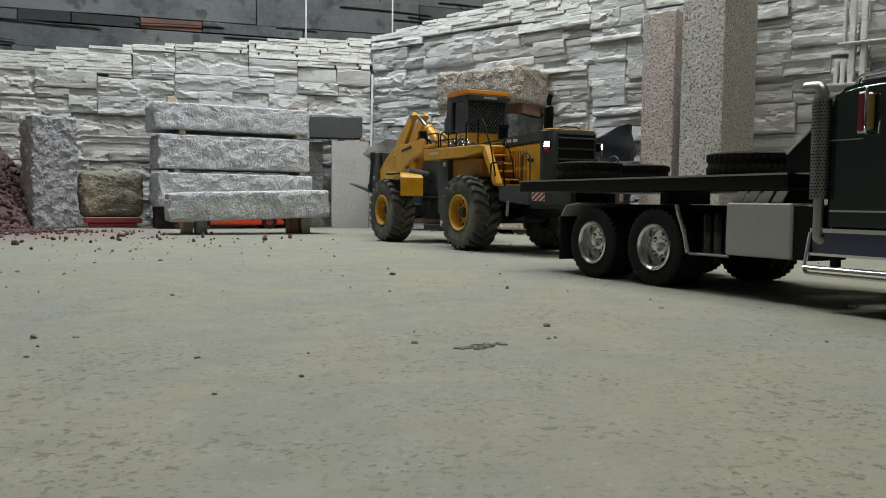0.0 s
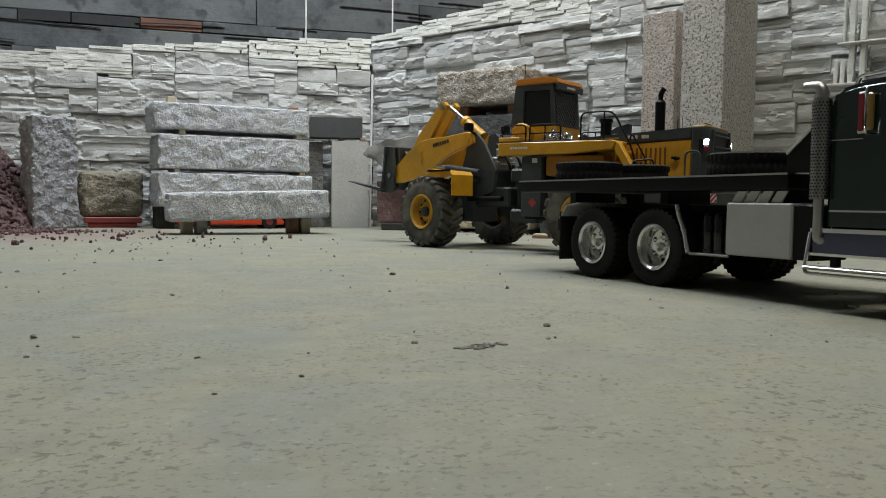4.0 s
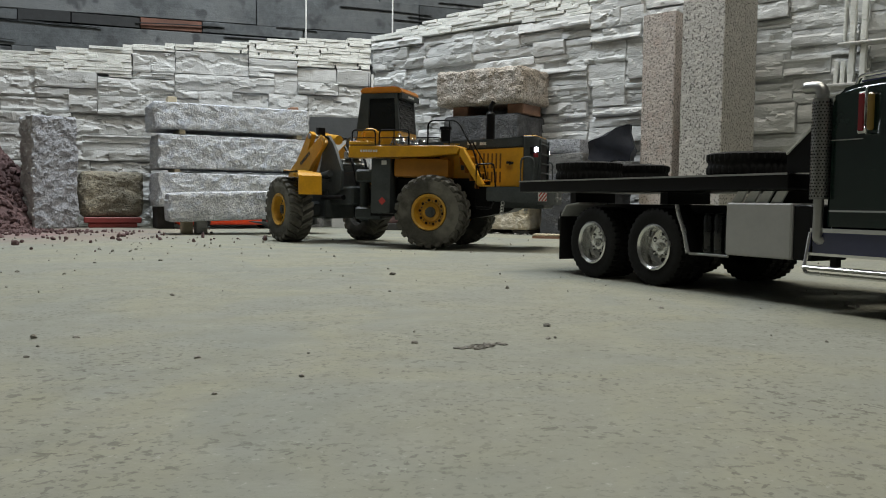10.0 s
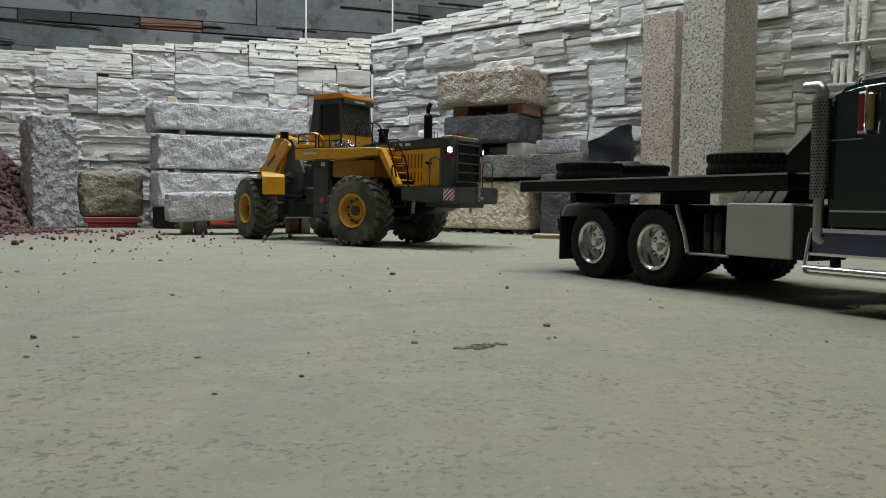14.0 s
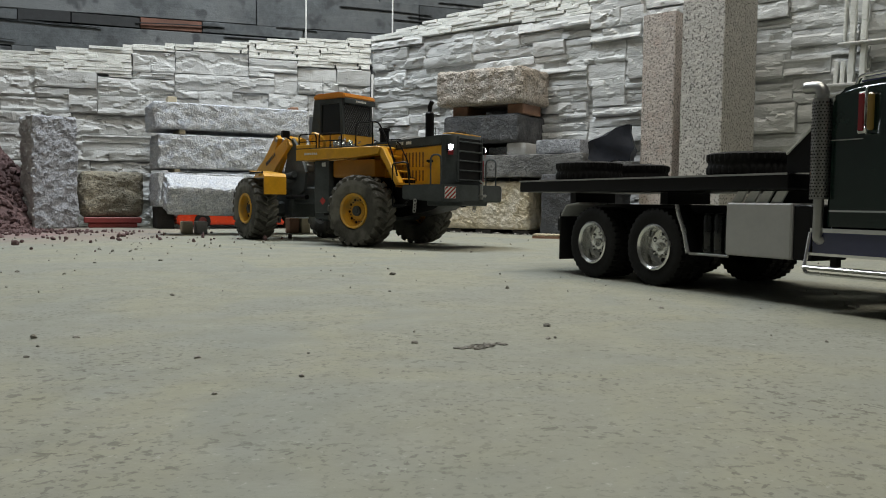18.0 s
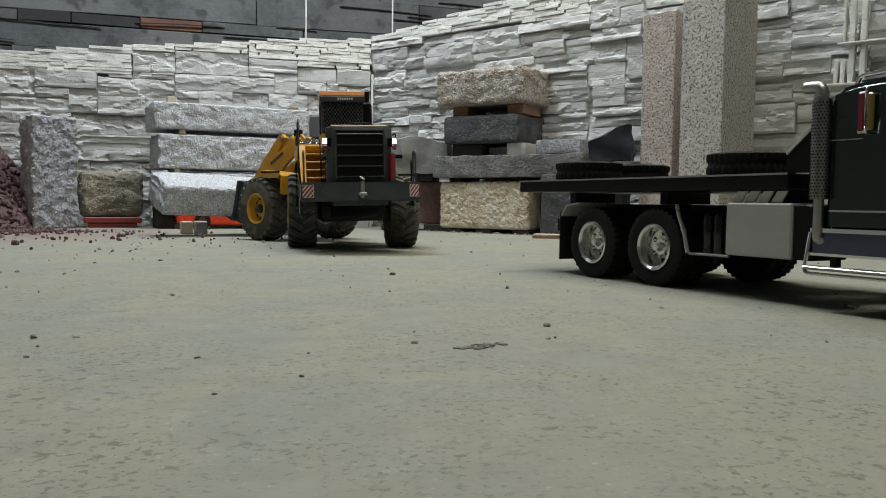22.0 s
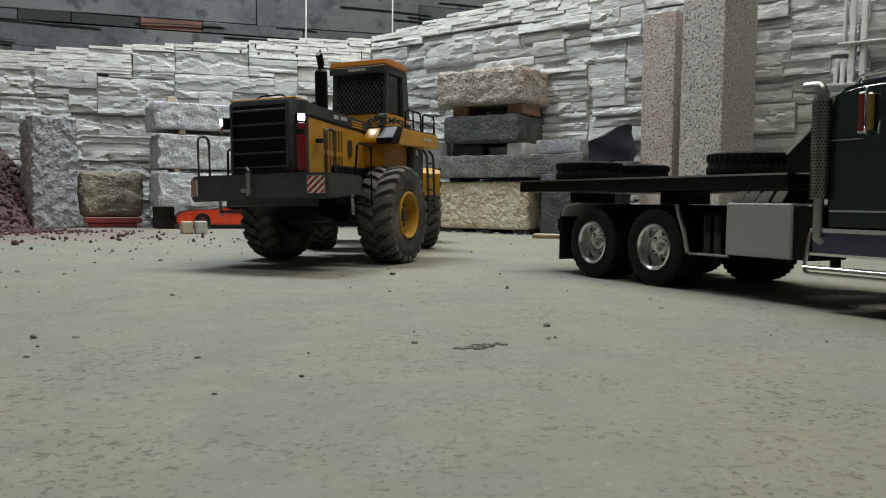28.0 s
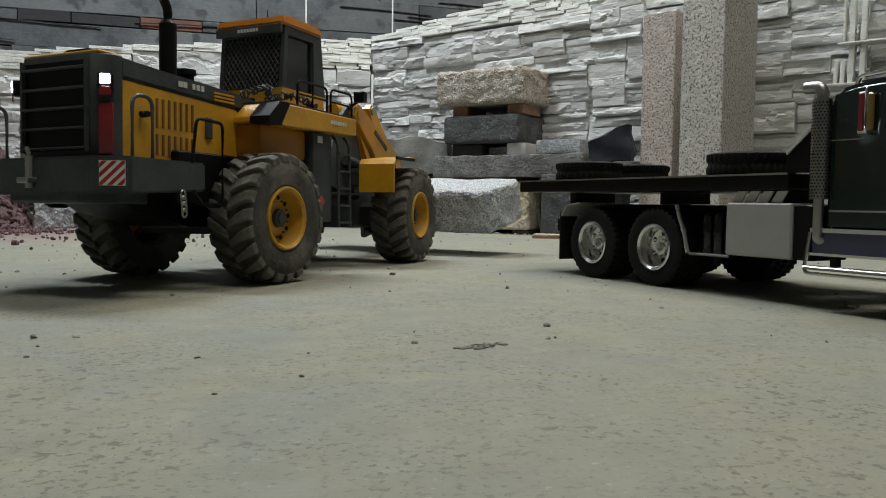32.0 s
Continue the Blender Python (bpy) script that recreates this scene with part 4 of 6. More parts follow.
for x in (0.0, 0.103, 0.455):
    bm = bmesh.new()
    rod(bm, (x, -0.08, 0.0422), (x, 0.08, 0.0422), 0.007, 10)
    box(bm, x - 0.014, x + 0.014, -0.016, 0.016, 0.03, 0.056, 0.005)
    part("axle", bm, M["black"], truck)
part("deck", bx(-0.149, 0.272, -0.097, 0.097, 0.1025, 0.1172, 0.001), M["black"], truck, "black flat steel deck")
part("deck_edge", bx(-0.1495, 0.272, -0.0984, -0.0972, 0.1158, 0.1176), M["steel"], truck, "bare metal edge strip")
for x in (-0.12, 0.05, 0.2):
    part("cross_member", bx(x, x + 0.012, -0.034, 0.034, 0.0885, 0.1022), M["black"], truck)
for y0 in (-0.091, 0.085):
    bm = bmesh.new()
    plate(bm, [(0.266, 0.1175), (0.266, 0.134), (0.3, 0.163), (0.3, 0.1175)], y0, y0 + 0.006)
    part("headboard_brace", bm, M["black"], truck)
    bm = bmesh.new()
    rod(bm, (0.266, y0 - 0.0006, 0.1345), (0.3, y0 - 0.0006, 0.164), 0.0014, 6)
    # matt pale colour stands in for the glint along the brace
    part("brace_edge", bm, M["decal"], truck, "metal edge, its glint put into a pale colour")
part("headboard", bx(0.292, 0.2995, -0.0845, 0.0845, 0.1175, 0.154, 0.002), M["black"], truck)
# tool box, mudguard and mud flap
for s in (-1, 1):
    y0, y1 = (-0.097, -0.045) if s < 0 else (0.045, 0.097)
    tb = part("tool_box", bx(0.204, 0.2775, y0, y1, 0.0405, 0.0905, 0.0015), M["silverbox"], truck, "plain grey metal tool box")
    part("box_end", bx(0.2778, 0.2975, y0 + 0.002, y1 - 0.002, 0.0405, 0.089, 0.001), M["black"], truck)
    pts = [tuple(v) for v in bend([(0.137, s * 0.085, 0.088), (0.141, s * 0.085, 0.077), (0.149, s * 0.085, 0.060), (0.154, s * 0.085, 0.039)], 0.010, 4)]
    bm = bmesh.new()
    for a, b in zip(pts, pts[1:]):
        va = [bm.verts.new((a[0], a[1] - 0.009, a[2])), bm.verts.new((a[0], a[1] + 0.009, a[2])), bm.verts.new((b[0], b[1] + 0.009, b[2])), bm.verts.new((b[0], b[1] - 0.009, b[2]))]
        bm.faces.new(va)
    bmesh.ops.remove_doubles(bm, verts=bm.verts[:], dist=1e-5)
    bmesh.ops.solidify(bm, geom=bm.faces[:], thickness=0.0012)
    mg = part("mudguard", bm, M["black"], truck, "curved black mudguard with a bright edge")
    bm = bmesh.new()
    tube(bm, [(p[0], s * 0.0945, p[2]) for p in pts], 0.0022, 8)
    part("mudguard_edge", bm, M["alloy"], mg)
    bm = bmesh.new()
    rod(bm, (0.154, s * 0.092, 0.0385), (0.2038, s * 0.092, 0.0385), 0.0014, 6)
    part("mudguard_stay", bm, M["steel"], truck)
    part("mud_flap", bx(-0.062, -0.0595, s * 0.07 - 0.025, s * 0.07 + 0.025, 0.018, 0.078, 0.0008), M["rubber_dark"], truck)
    part("lamp_bar", bx(-0.074, -0.064, s * 0.06 - 0.03, s * 0.06 + 0.03, 0.052, 0.070, 0.002), M["black"], truck)
    bm = bmesh.new()
    plate(bm, [(-0.064, 0.0705), (-0.050, 0.0865), (-0.026, 0.0895), (-0.026, 0.088), (-0.0485, 0.085), (-0.062, 0.069)], s * 0.072 - 0.022, s * 0.072 + 0.022)
    part("rear_mudguard", bm, M["silverbox"], truck, "bare grey metal mudguard plate")
    for k in range(3):
        bm = bmesh.new()
        lathe(bm, [(0.0, 0.0385), (0.0050, 0.0388), (0.0062, 0.041), (0.0062, 0.0585), (0.0066, 0.059), (0.0066, 0.061), (0.0062, 0.0615), (0.0062, 0.076), (0.0045, 0.0795), (0.0, 0.0802)], 22)
        bmesh.ops.transform(bm, matrix=Matrix.Translation((0.166 + k * 0.0142, s * 0.078, 0)) @ Matrix(((1, 0, 0, 0), (0, 0, -1, 0), (0, 1, 0, 0), (0, 0, 0, 1))), verts=bm.verts[:])
        part("air_tank", bm, M["glass"], truck, "glossy black air tank")
# exhaust stacks
for s in (-1, 1):
    bm = bmesh.new()
    rod(bm, (0.306, s * 0.100, 0.064), (0.306, s * 0.100, 0.18), 0.0042, 16)
    tube(bm, bend([(0.306, s * 0.100, 0.172), (0.306, s * 0.100, 0.1885), (0.290, s * 0.100, 0.189)], 0.011, 6), 0.0052, 14)
    ex = part("muffler", bm, M["steel"], truck, "dull steel exhaust stack with an elbow")
    bm = bmesh.new()
    lathe(bm, [(0.0078, 0.094), (0.0078, 0.178)], 24)
    bmesh.ops.solidify(bm, geom=bm.faces[:], thickness=0.0008)
    bmesh.ops.transform(bm, matrix=Matrix.Translation((0.306, s * 0.100, 0)) @ Matrix(((1, 0, 0, 0), (0, 0, -1, 0), (0, 1, 0, 0), (0, 0, 0, 1))), verts=bm.verts[:])
    part("heat_shield", bm, M["shield"], ex, "perforated steel heat shield")
    bm = bmesh.new()
    for i in range(30):
        for k in range(18):
            a = (k + 0.5 * (i % 2)) * math.tau / 18
            c, sn_ = math.cos(a), math.sin(a)
            zz = 0.0965 + i * 0.0027
            rod(bm, (0.306 + 0.0077 * c, s * 0.100 + 0.0077 * sn_, zz), (0.306 + 0.0080 * c, s * 0.100 + 0.0080 * sn_, zz), 0.00075, 5)
    tagged(part("perforation", bm, M["black"], ex), kind="stuff")
    bm = bmesh.new()
    tube(bm, bend([(0.306, s * 0.100, 0.066), (0.306, s * 0.100, 0.060), (0.313, s * 0.09, 0.058)], 0.008, 5), 0.0042, 12)
    part("exhaust_pipe", bm, M["steel"], ex)
# slanted bars above the tool box, their reflected light put into a pale colour
for k in range(4):
    bm = bmesh.new()
    plate(bm, [(0.204 + k * 0.015, 0.0908), (0.2155 + k * 0.015, 0.0908), (0.222 + k * 0.015, 0.1015), (0.2115 + k * 0.015, 0.1015)], -0.090, -0.088)
    part("slanted_bar", bm, M["decal"], truck, "slanted bar, reflected light put into its pale colour")
for x in (-0.005, 0.108):
    bm = bmesh.new()
    for k in range(4):
        box(bm, x - 0.045 + k * 0.004, x + 0.04 - k * 0.004, -0.046, -0.036, 0.058 + k * 0.0035, 0.061 + k * 0.0035)
    part("leaf_spring", bm, M["black"], truck)
# cab
bm = bmesh.new()
plate(bm, [(0.309, 0.066), (0.309, 0.176), (0.316, 0.1855), (0.335, 0.1890), (0.405, 0.1915), (0.425, 0.186), (0.437, 0.150), (0.437, 0.066)], -0.097, 0.097)
bmesh.ops.bevel(bm, geom=bm.edges[:], offset=0.005, segments=3, affect="EDGES")
cab = part("cab", bm, M["green"], truck, "glossy dark green cab")
bm = bmesh.new()
plate(bm, [(0.437, 0.058), (0.437, 0.146), (0.555, 0.138), (0.567, 0.12), (0.567, 0.058)], -0.062, 0.062)
bmesh.ops.bevel(bm, geom=bm.edges[:], offset=0.005, segments=3, affect="EDGES")
part("bonnet", bm, M["green"], truck)
part("grille", bx(0.5675, 0.573, -0.045, 0.045, 0.062, 0.128, 0.002), M["chrome"], truck)
part("front_bumper", bx(0.57, 0.587, -0.092, 0.092, 0.03, 0.056, 0.003), M["chrome"], truck)
bm = bmesh.new()
plate(bm, [(0.4292, 0.180), (0.4375, 0.153), (0.4395, 0.153), (0.4312, 0.180)], -0.08, 0.08)
part("windscreen", bm, M["glass"], cab)
for s in (-1, 1):
    y0, y1 = (s * 0.0978 - 0.001, s * 0.0978 + 0.001)
    bm = bmesh.new()
    plate(bm, [(0.362, 0.148), (0.362, 0.180), (0.416, 0.181), (0.43, 0.148)], y0, y1)
    part("side_window", bm, M["glass"], cab)
    part("marker_backing", bx(0.3375, 0.3445, s * 0.0985 - 0.001, s * 0.0985 + 0.001, 0.147, 0.1805, 0.0008), M["decal"], cab)
    part("marker_lamp", bx(0.3385, 0.3435, s * 0.0998 - 0.0012, s * 0.0998 + 0.0012, 0.149, 0.1795, 0.0008), M["tail"], cab, "red marker strip")
    part("marker_lamp", bx(0.3465, 0.3515, s * 0.0998 - 0.0025, s * 0.0998 + 0.0025, 0.149, 0.179, 0.0015), M["amberlens"], cab, "amber marker lamp")
    bm = bmesh.new()
    tube(bm, bend([(0.349, s * 0.098, 0.183), (0.349, s * 0.106, 0.183), (0.349, s * 0.106, 0.146), (0.349, s * 0.098, 0.146)], 0.005), 0.0010, 6)
    part("grab_handle", bm, M["chrome"], cab)
    bm = bmesh.new()
    box(bm, 0.3145, 0.437, s * 0.0978 - 0.0006, s * 0.0978 + 0.0006, 0.0835, 0.0850)
    part("trim_line", bm, M["chrome"], cab)
    bm = bmesh.new()
    box(bm, 0.3125, 0.342, s * 0.0978 - 0.0006, s * 0.0978 + 0.0006, 0.1425, 0.1434)
    part("trim_line", bm, M["steel"], cab)
    st = part("side_skirt", bx(0.299, 0.45, s * 0.081 - 0.018, s * 0.081 + 0.018, 0.046, 0.0695, 0.002), M["navy"], truck, "glossy navy-blue side skirt")
    part("skirt_trim", bx(0.299, 0.45, s * 0.0995 - 0.0008, s * 0.0995 + 0.0008, 0.066, 0.0695), M["chrome"], st)
    part("skirt_trim", bx(0.299, 0.45, s * 0.0995 - 0.0008, s * 0.0995 + 0.0008, 0.0462, 0.0485), M["chrome"], st)
    bm = bmesh.new()
    tube(bm, bend([(0.2985, s * 0.099, 0.066), (0.2965, s * 0.104, 0.031), (0.45, s * 0.104, 0.031), (0.45, s * 0.099, 0.046)], 0.006), 0.0016, 6)
    part("step_rail", bm, M["chrome"], truck, "chrome step rail")
    part("step", bx(0.299, 0.448, s * 0.1 - 0.010, s * 0.1 + 0.0035, 0.0345, 0.0375, 0.0008), M["shield"], truck, "dull steel step plate")
    for xx in (0.318, 0.372, 0.426):
        part("step_bracket", bx(xx, xx + 0.006, s * 0.096 - 0.003, s * 0.096 + 0.003, 0.0376, 0.0460), M["black"], truck)
    bm = bmesh.new()
    tube(bm, bend([(0.326, s * 0.085, 0.187), (0.329, s * 0.085, 0.1955), (0.41, s * 0.085, 0.1985), (0.413, s * 0.085, 0.190)], 0.004), 0.0018, 8)
    part("roof_rail", bm, M["chrome"], truck)
# strip added on the roof in place of the lacquer's reflections
bm = bmesh.new()
plate(bm, [(0.335, 0.1892), (0.405, 0.1917), (0.405, 0.1930), (0.335, 0.1905)], -0.092, 0.092)
part("roof_stripe", bm, M["navy"], cab, "glossy strip added for the roof's reflections")

# spare tyres lying on the deck
for x, y, r in ((-0.062, -0.050, 10), (-0.078, 0.046, 40), (0.189, -0.048, 20)):
    sp = thing("spare_tyre", "black ribbed rubber tyre lying on the truck deck", "tyre", TRUCK @ pose(x, y, 0.1174 + 0.0116, 90, 0, r), "spare tyres")
    part("tyre_ring", truck_tyre(), M["rubber_dark"], sp)

# ---- wheel loader ----
loader = thing("wheel_loader", "yellow model wheel loader with dark grey frame and forks", "wheel loader")
REAR_ARM, FRONT_ARM = 0.182, 0.154


def loader_tyre():
    bm = bmesh.new()
    prof = [(0.031, -0.019), (0.036, -0.0245), (0.047, -0.0262), (0.058, -0.0258), (0.0625, -0.0235), (0.0642, -0.019), (0.0645, 0.0), (0.0642, 0.019), (0.0625, 0.0235), (0.058, 0.0258), (0.047, 0.0262), (0.036, 0.0245), (0.031, 0.019)]
    lathe(bm, prof, 64, True)
    return bm


def tread_lug(s):
    bm = bmesh.new()
    ring = []
    for y, da, ri, ro, w in ((0.000, 0.17, 0.062, 0.0685, 0.0048), (0.011, 0.07, 0.062, 0.069, 0.0056), (0.0205, 0.0, 0.062, 0.0688, 0.0064), (0.0262, -0.02, 0.0585, 0.0655, 0.0066)):
        c, sn_ = math.cos(da), math.sin(da)
        t, o = Vector((-sn_, 0, c)), Vector((c, 0, sn_))
        ring.append([bm.verts.new(o * r + t * (w * q) + Vector((0, s * y, 0))) for r, q in ((ri, -1), (ri, 1), (ro, 0.8), (ro, -0.8))])
    for a_, b_ in zip(ring, ring[1:]):
        for i in range(4):
            bm.faces.new((a_[i], a_[(i + 1) % 4], b_[(i + 1) % 4], b_[i]))
    bm.faces.new(ring[0])
    bm.faces.new(list(reversed(ring[-1])))
    bmesh.ops.recalc_face_normals(bm, faces=bm.faces[:])
    bmesh.ops.bevel(bm, geom=bm.edges[:], offset=0.0007, segments=1, affect="EDGES")
    me = bpy.data.meshes.new("tread_lug")
    bm.to_mesh(me)
    bm.free()
    me.materials.append(M["rubber"])
    return me


LUG = {1: tread_lug(1), -1: tread_lug(-1)}
TYRE = finish("tyre", loader_tyre(), M["rubber"], None, True, 30)
TYRE_MESH = TYRE.data
bpy.data.objects.remove(TYRE)


def loader_wheel(side):
    w = new("wheel")
    w.parent = loader
    t = new("tyre", TYRE_MESH)
    t.parent = w
    t["label"] = "dusty black tyre with deep chevron lugs"
    for k in range(22):
        for q in (-1, 1):
            g = new("tread_lug", LUG[q])
            g.parent = w
            g.matrix_basis = Matrix.Rotation((k + (0.5 if q > 0 else 0)) * math.tau / 22, 4, "Y")
    s = side
    bm = bmesh.new()
    lathe(bm, [(0.010, s * 0.012), (0.0165, s * 0.011), (0.0185, s * 0.0085), (0.0265, s * 0.0085), (0.028, s * 0.012), (0.029, s * 0.0235), (0.0318, s * 0.0262), (0.0335, s * 0.0255), (0.034, s * 0.022)], 48)
    part("rim", bm, M["rim"], w, "yellow steel rim")
    bm = bmesh.new()
    rod(bm, (0, s * 0.004, 0), (0, s * 0.0165, 0), 0.0105, 20, 0.0095)
    rod(bm, (0, s * 0.0165, 0), (0, s * 0.0185, 0), 0.006, 12)
    part("hub", bm, M["dgrey"], w)
    bm = bmesh.new()
    for k in range(10):
        a = k * math.tau / 10
        rod(bm, (0.0225 * math.cos(a), s * 0.007, 0.0225 * math.sin(a)), (0.0225 * math.cos(a), s * 0.0093, 0.0225 * math.sin(a)), 0.0027, 8)
    part("rim_hole", bm, M["black"], w)
    bm = bmesh.new()
    for k in range(10):
        a = (k + 0.5) * math.tau / 10
        rod(bm, (0.0205 * math.cos(a), s * 0.0075, 0.0205 * math.sin(a)), (0.0205 * math.cos(a), s * 0.0105, 0.0205 * math.sin(a)), 0.0012, 6)
    part("wheel_nut", bm, M["dgrey"], w)
    return w


WHEELS = {(ax, s): loader_wheel(s) for ax in ("rear", "front") for s in (-1, 1)}
TRACK = 0.0945

# rear chassis
bm = bmesh.new()
plate(bm, [(-0.17, 0.118), (-0.17, 0.094), (-0.13, 0.072), (-0.06, 0.058), (0.15, 0.058), (0.15, 0.118)], -0.04, 0.04)
part("rear_chassis", bm, M["black"], loader)
part("rear_axle", bx(-0.03, 0.03, -0.062, 0.062, 0.05, 0.084, 0.006), M["dgrey"], loader)
part("hitch_plate", bx(0.13, 0.19, -0.03, 0.03, 0.05, 0.075, 0.004), M["dgrey"], loader)
part("hitch_plate", bx(0.13, 0.19, -0.03, 0.03, 0.125, 0.15, 0.004), M["dgrey"], loader)
bm = bmesh.new()
rod(bm, (REAR_ARM, 0, 0.045), (REAR_ARM, 0, 0.155), 0.009, 16)
part("hitch_pin", bm, M["dgrey"], loader)
# counterweight with steps
bm = bmesh.new()
prof = [(-0.103, 0.1), (-0.196, 0.1), (-0.212, 0.076), (-0.212, -0.076), (-0.196, -0.1), (-0.103, -0.1)]
lo = [bm.verts.new((x, y, 0.0865 if x < -0.15 else 0.092)) for x, y in prof]
hi = [bm.verts.new((x, y, 0.1187)) for x, y in prof]
bm.faces.new(lo)
bm.faces.new(list(reversed(hi)))
for i in range(6):
    bm.faces.new((lo[(i + 1) % 6], lo[i], hi[i], hi[(i + 1) % 6]))
bmesh.ops.recalc_face_normals(bm, faces=bm.faces[:])
bmesh.ops.bevel(bm, geom=bm.edges[:], offset=0.0022, segments=2, affect="EDGES")
cw = part("counterweight", bm, M["dgrey"], loader, "dark grey steel counterweight")


def slanted_band(c0, half, lim):
    """A diagonal band across a square sign, cut off at the sign's edges."""
    poly = [(c0 - half - 2 * lim, -2 * lim), (c0 + half - 2 * lim, -2 * lim), (c0 + half + 2 * lim, 2 * lim), (c0 - half + 2 * lim, 2 * lim)]
    for axis in (0, 1):
        for sign in (-1, 1):
            out = []
            for p_, q_ in zip(poly, poly[1:] + poly[:1]):
                dp, dq = lim - sign * p_[axis], lim - sign * q_[axis]
                if dp >= 0:
                    out.append(p_)
                if dp * dq < 0:
                    f_ = dp / (dp - dq)
                    out.append((p_[0] + (q_[0] - p_[0]) * f_, p_[1] + (q_[1] - p_[1]) * f_))
            poly = out
    return poly


for s in (-1, 1):
    sm = Matrix.Translation((-0.2047, s * 0.0886, 0.1040)) @ Matrix.Rotation(math.atan2(s * 0.016, -0.024), 4, "Z")
    bm = bmesh.new()
    box(bm, -0.0006, 0.0006, -0.0105, 0.0105, -0.0105, 0.0105, 0, 1, sm)
    sg = part("warning_sign", bm, M["signwhite"], cw, "red and white striped warning sign")
    for k in range(-2, 3):
        bm = bmesh.new()
        vs_ = [bm.verts.new(sm @ Vector((0.0009, p_[0], p_[1]))) for p_ in slanted_band(k * 0.0080, 0.0021, 0.0102)]
        if len(vs_) > 2:
            bm.faces.new(vs_)
            bmesh.ops.solidify(bm, geom=bm.faces[:], thickness=0.0002)
            part("sign_stripe", bm, M["signred"], cw)
    # hoop rails on the counterweight
    bm = bmesh.new()
    tube(bm, bend([(-0.188, s * 0.094, 0.118), (-0.188, s * 0.094, 0.172), (-0.165, s * 0.094, 0.172), (-0.165, s * 0.094, 0.118)], 0.011, 5), 0.0018, 7)
    part("hoop_rail", bm, M["dgrey"], loader)
    bm = bmesh.new()
    tube(bm, bend([(-0.118, s * 0.098, 0.092), (-0.112, s * 0.104, 0.078), (-0.085, s * 0.104, 0.078), (-0.085, s * 0.104, 0.158), (-0.116, s * 0.1, 0.160), (-0.120, s * 0.098, 0.118)], 0.006, 4), 0.0016, 7)
    part("step_rail", bm, M["black"], loader)
    part("step", bx(-0.113, -0.086, s * 0.101 - 0.006, s * 0.101 + 0.006, 0.0792, 0.0815), M["black"], loader)
    bm = bmesh.new()
    for k in range(4):
        tube(bm, [(-0.135 + 0.003 * math.cos(a) + 0.0006 * k, s * 0.101, 0.088 - k * 0.0055 + 0.0042 * math.sin(a)) for a in [i * math.tau / 10 for i in range(10)]], 0.001, 5, True)
    part("tow_chain", bm, M["steel"], loader)
bm = bmesh.new()
rod(bm, (-0.214, 0, 0.092), (-0.214, 0, 0.12), 0.0035, 10)
rod(bm, (-0.217, -0.003, 0.122), (-0.213, 0.004, 0.127), 0.0018, 8)
box(bm, -0.222, -0.21, -0.007, 0.007, 0.096, 0.101, 0.001)
part("tow_pin", bm, M["steel"], loader)
# rear drawbar plate
part("underplate", bx(-0.2, -0.12, -0.045, 0.045, 0.0795, 0.0915, 0.002), M["dgrey"], loader)

# engine hood
bm = bmesh.new()
plate(bm, [(-0.160, 0.119), (-0.160, 0.1925), (0.004, 0.1845), (0.004, 0.119)], -0.0515, 0.0515)
bmesh.ops.bevel(bm, geom=bm.edges[:], offset=0.002, segments=2, affect="EDGES")
hood = part("engine_hood", bm, M["yellow"], loader, "yellow engine hood")
bm = bmesh.new()
plate(bm, [(-0.160, 0.1928), (-0.160, 0.2125), (-0.10, 0.2085), (0.03, 0.2015), (0.05, 0.193), (0.05, 0.1880), (0.0045, 0.1848)], -0.0512, 0.0512)
bmesh.ops.bevel(bm, geom=bm.edges[:], offset=0.003, segments=2, affect="EDGES")
part("hood_top", bm, M["dgrey"], loader, "dark grey hood top")
bm = bmesh.new()
box(bm, -0.182, -0.158, -0.048, 0.048, 0.2128, 0.2152, 0.001)
part("hood_rim", bm, M["yellow"], loader, "yellow hood edge")
for s in (-1, 1):
    bm = bmesh.new()
    for k in range(7):
        box(bm, -0.118 + k * 0.008, -0.1148 + k * 0.008, s * 0.0518 - 0.0006, s * 0.0518 + 0.0006, 0.127, 0.147, 0.0004)
        box(bm, -0.118 + k * 0.008, -0.1148 + k * 0.008, s * 0.0518 - 0.0006, s * 0.0518 + 0.0006, 0.153, 0.181, 0.0004)
    part("louvre", bm, M["slot"], hood)
    part("latch", bx(-0.05, -0.040, s * 0.0525 - 0.0015, s * 0.0525 + 0.0015, 0.149, 0.171, 0.001), M["dgrey"], hood)
    bm = bmesh.new()
    rod(bm, (-0.136, s * 0.052, 0.163), (-0.136, s * 0.060, 0.163), 0.003, 10)
    rod(bm, (-0.142, s * 0.0565, 0.163), (-0.129, s * 0.0565, 0.164), 0.0022, 8)
    part("grab_knob", bm, M["black"], hood)
    bm = bmesh.new()
    for k, w in enumerate((0.007, 0.007, 0.0, 0.005, 0.005, 0.005)):
        if w:
            box(bm, -0.088 + k * 0.0065, -0.088 + k * 0.0065 + w * 0.8, s * 0.0517 - 0.0005, s * 0.0517 + 0.0005, 0.1965, 0.2020)
    part("model_marking", bm, M["decal"], loader)
    bm = bmesh.new()
    for k in range(3):
        box(bm, -0.036, -0.004, s * 0.0516 - 0.0005, s * 0.0516 + 0.0005, 0.1900 + k * 0.0036, 0.1920 + k * 0.0036)
    part("marking_line", bm, M["yellow"], loader)
# radiator end with its slats
bm = bmesh.new()
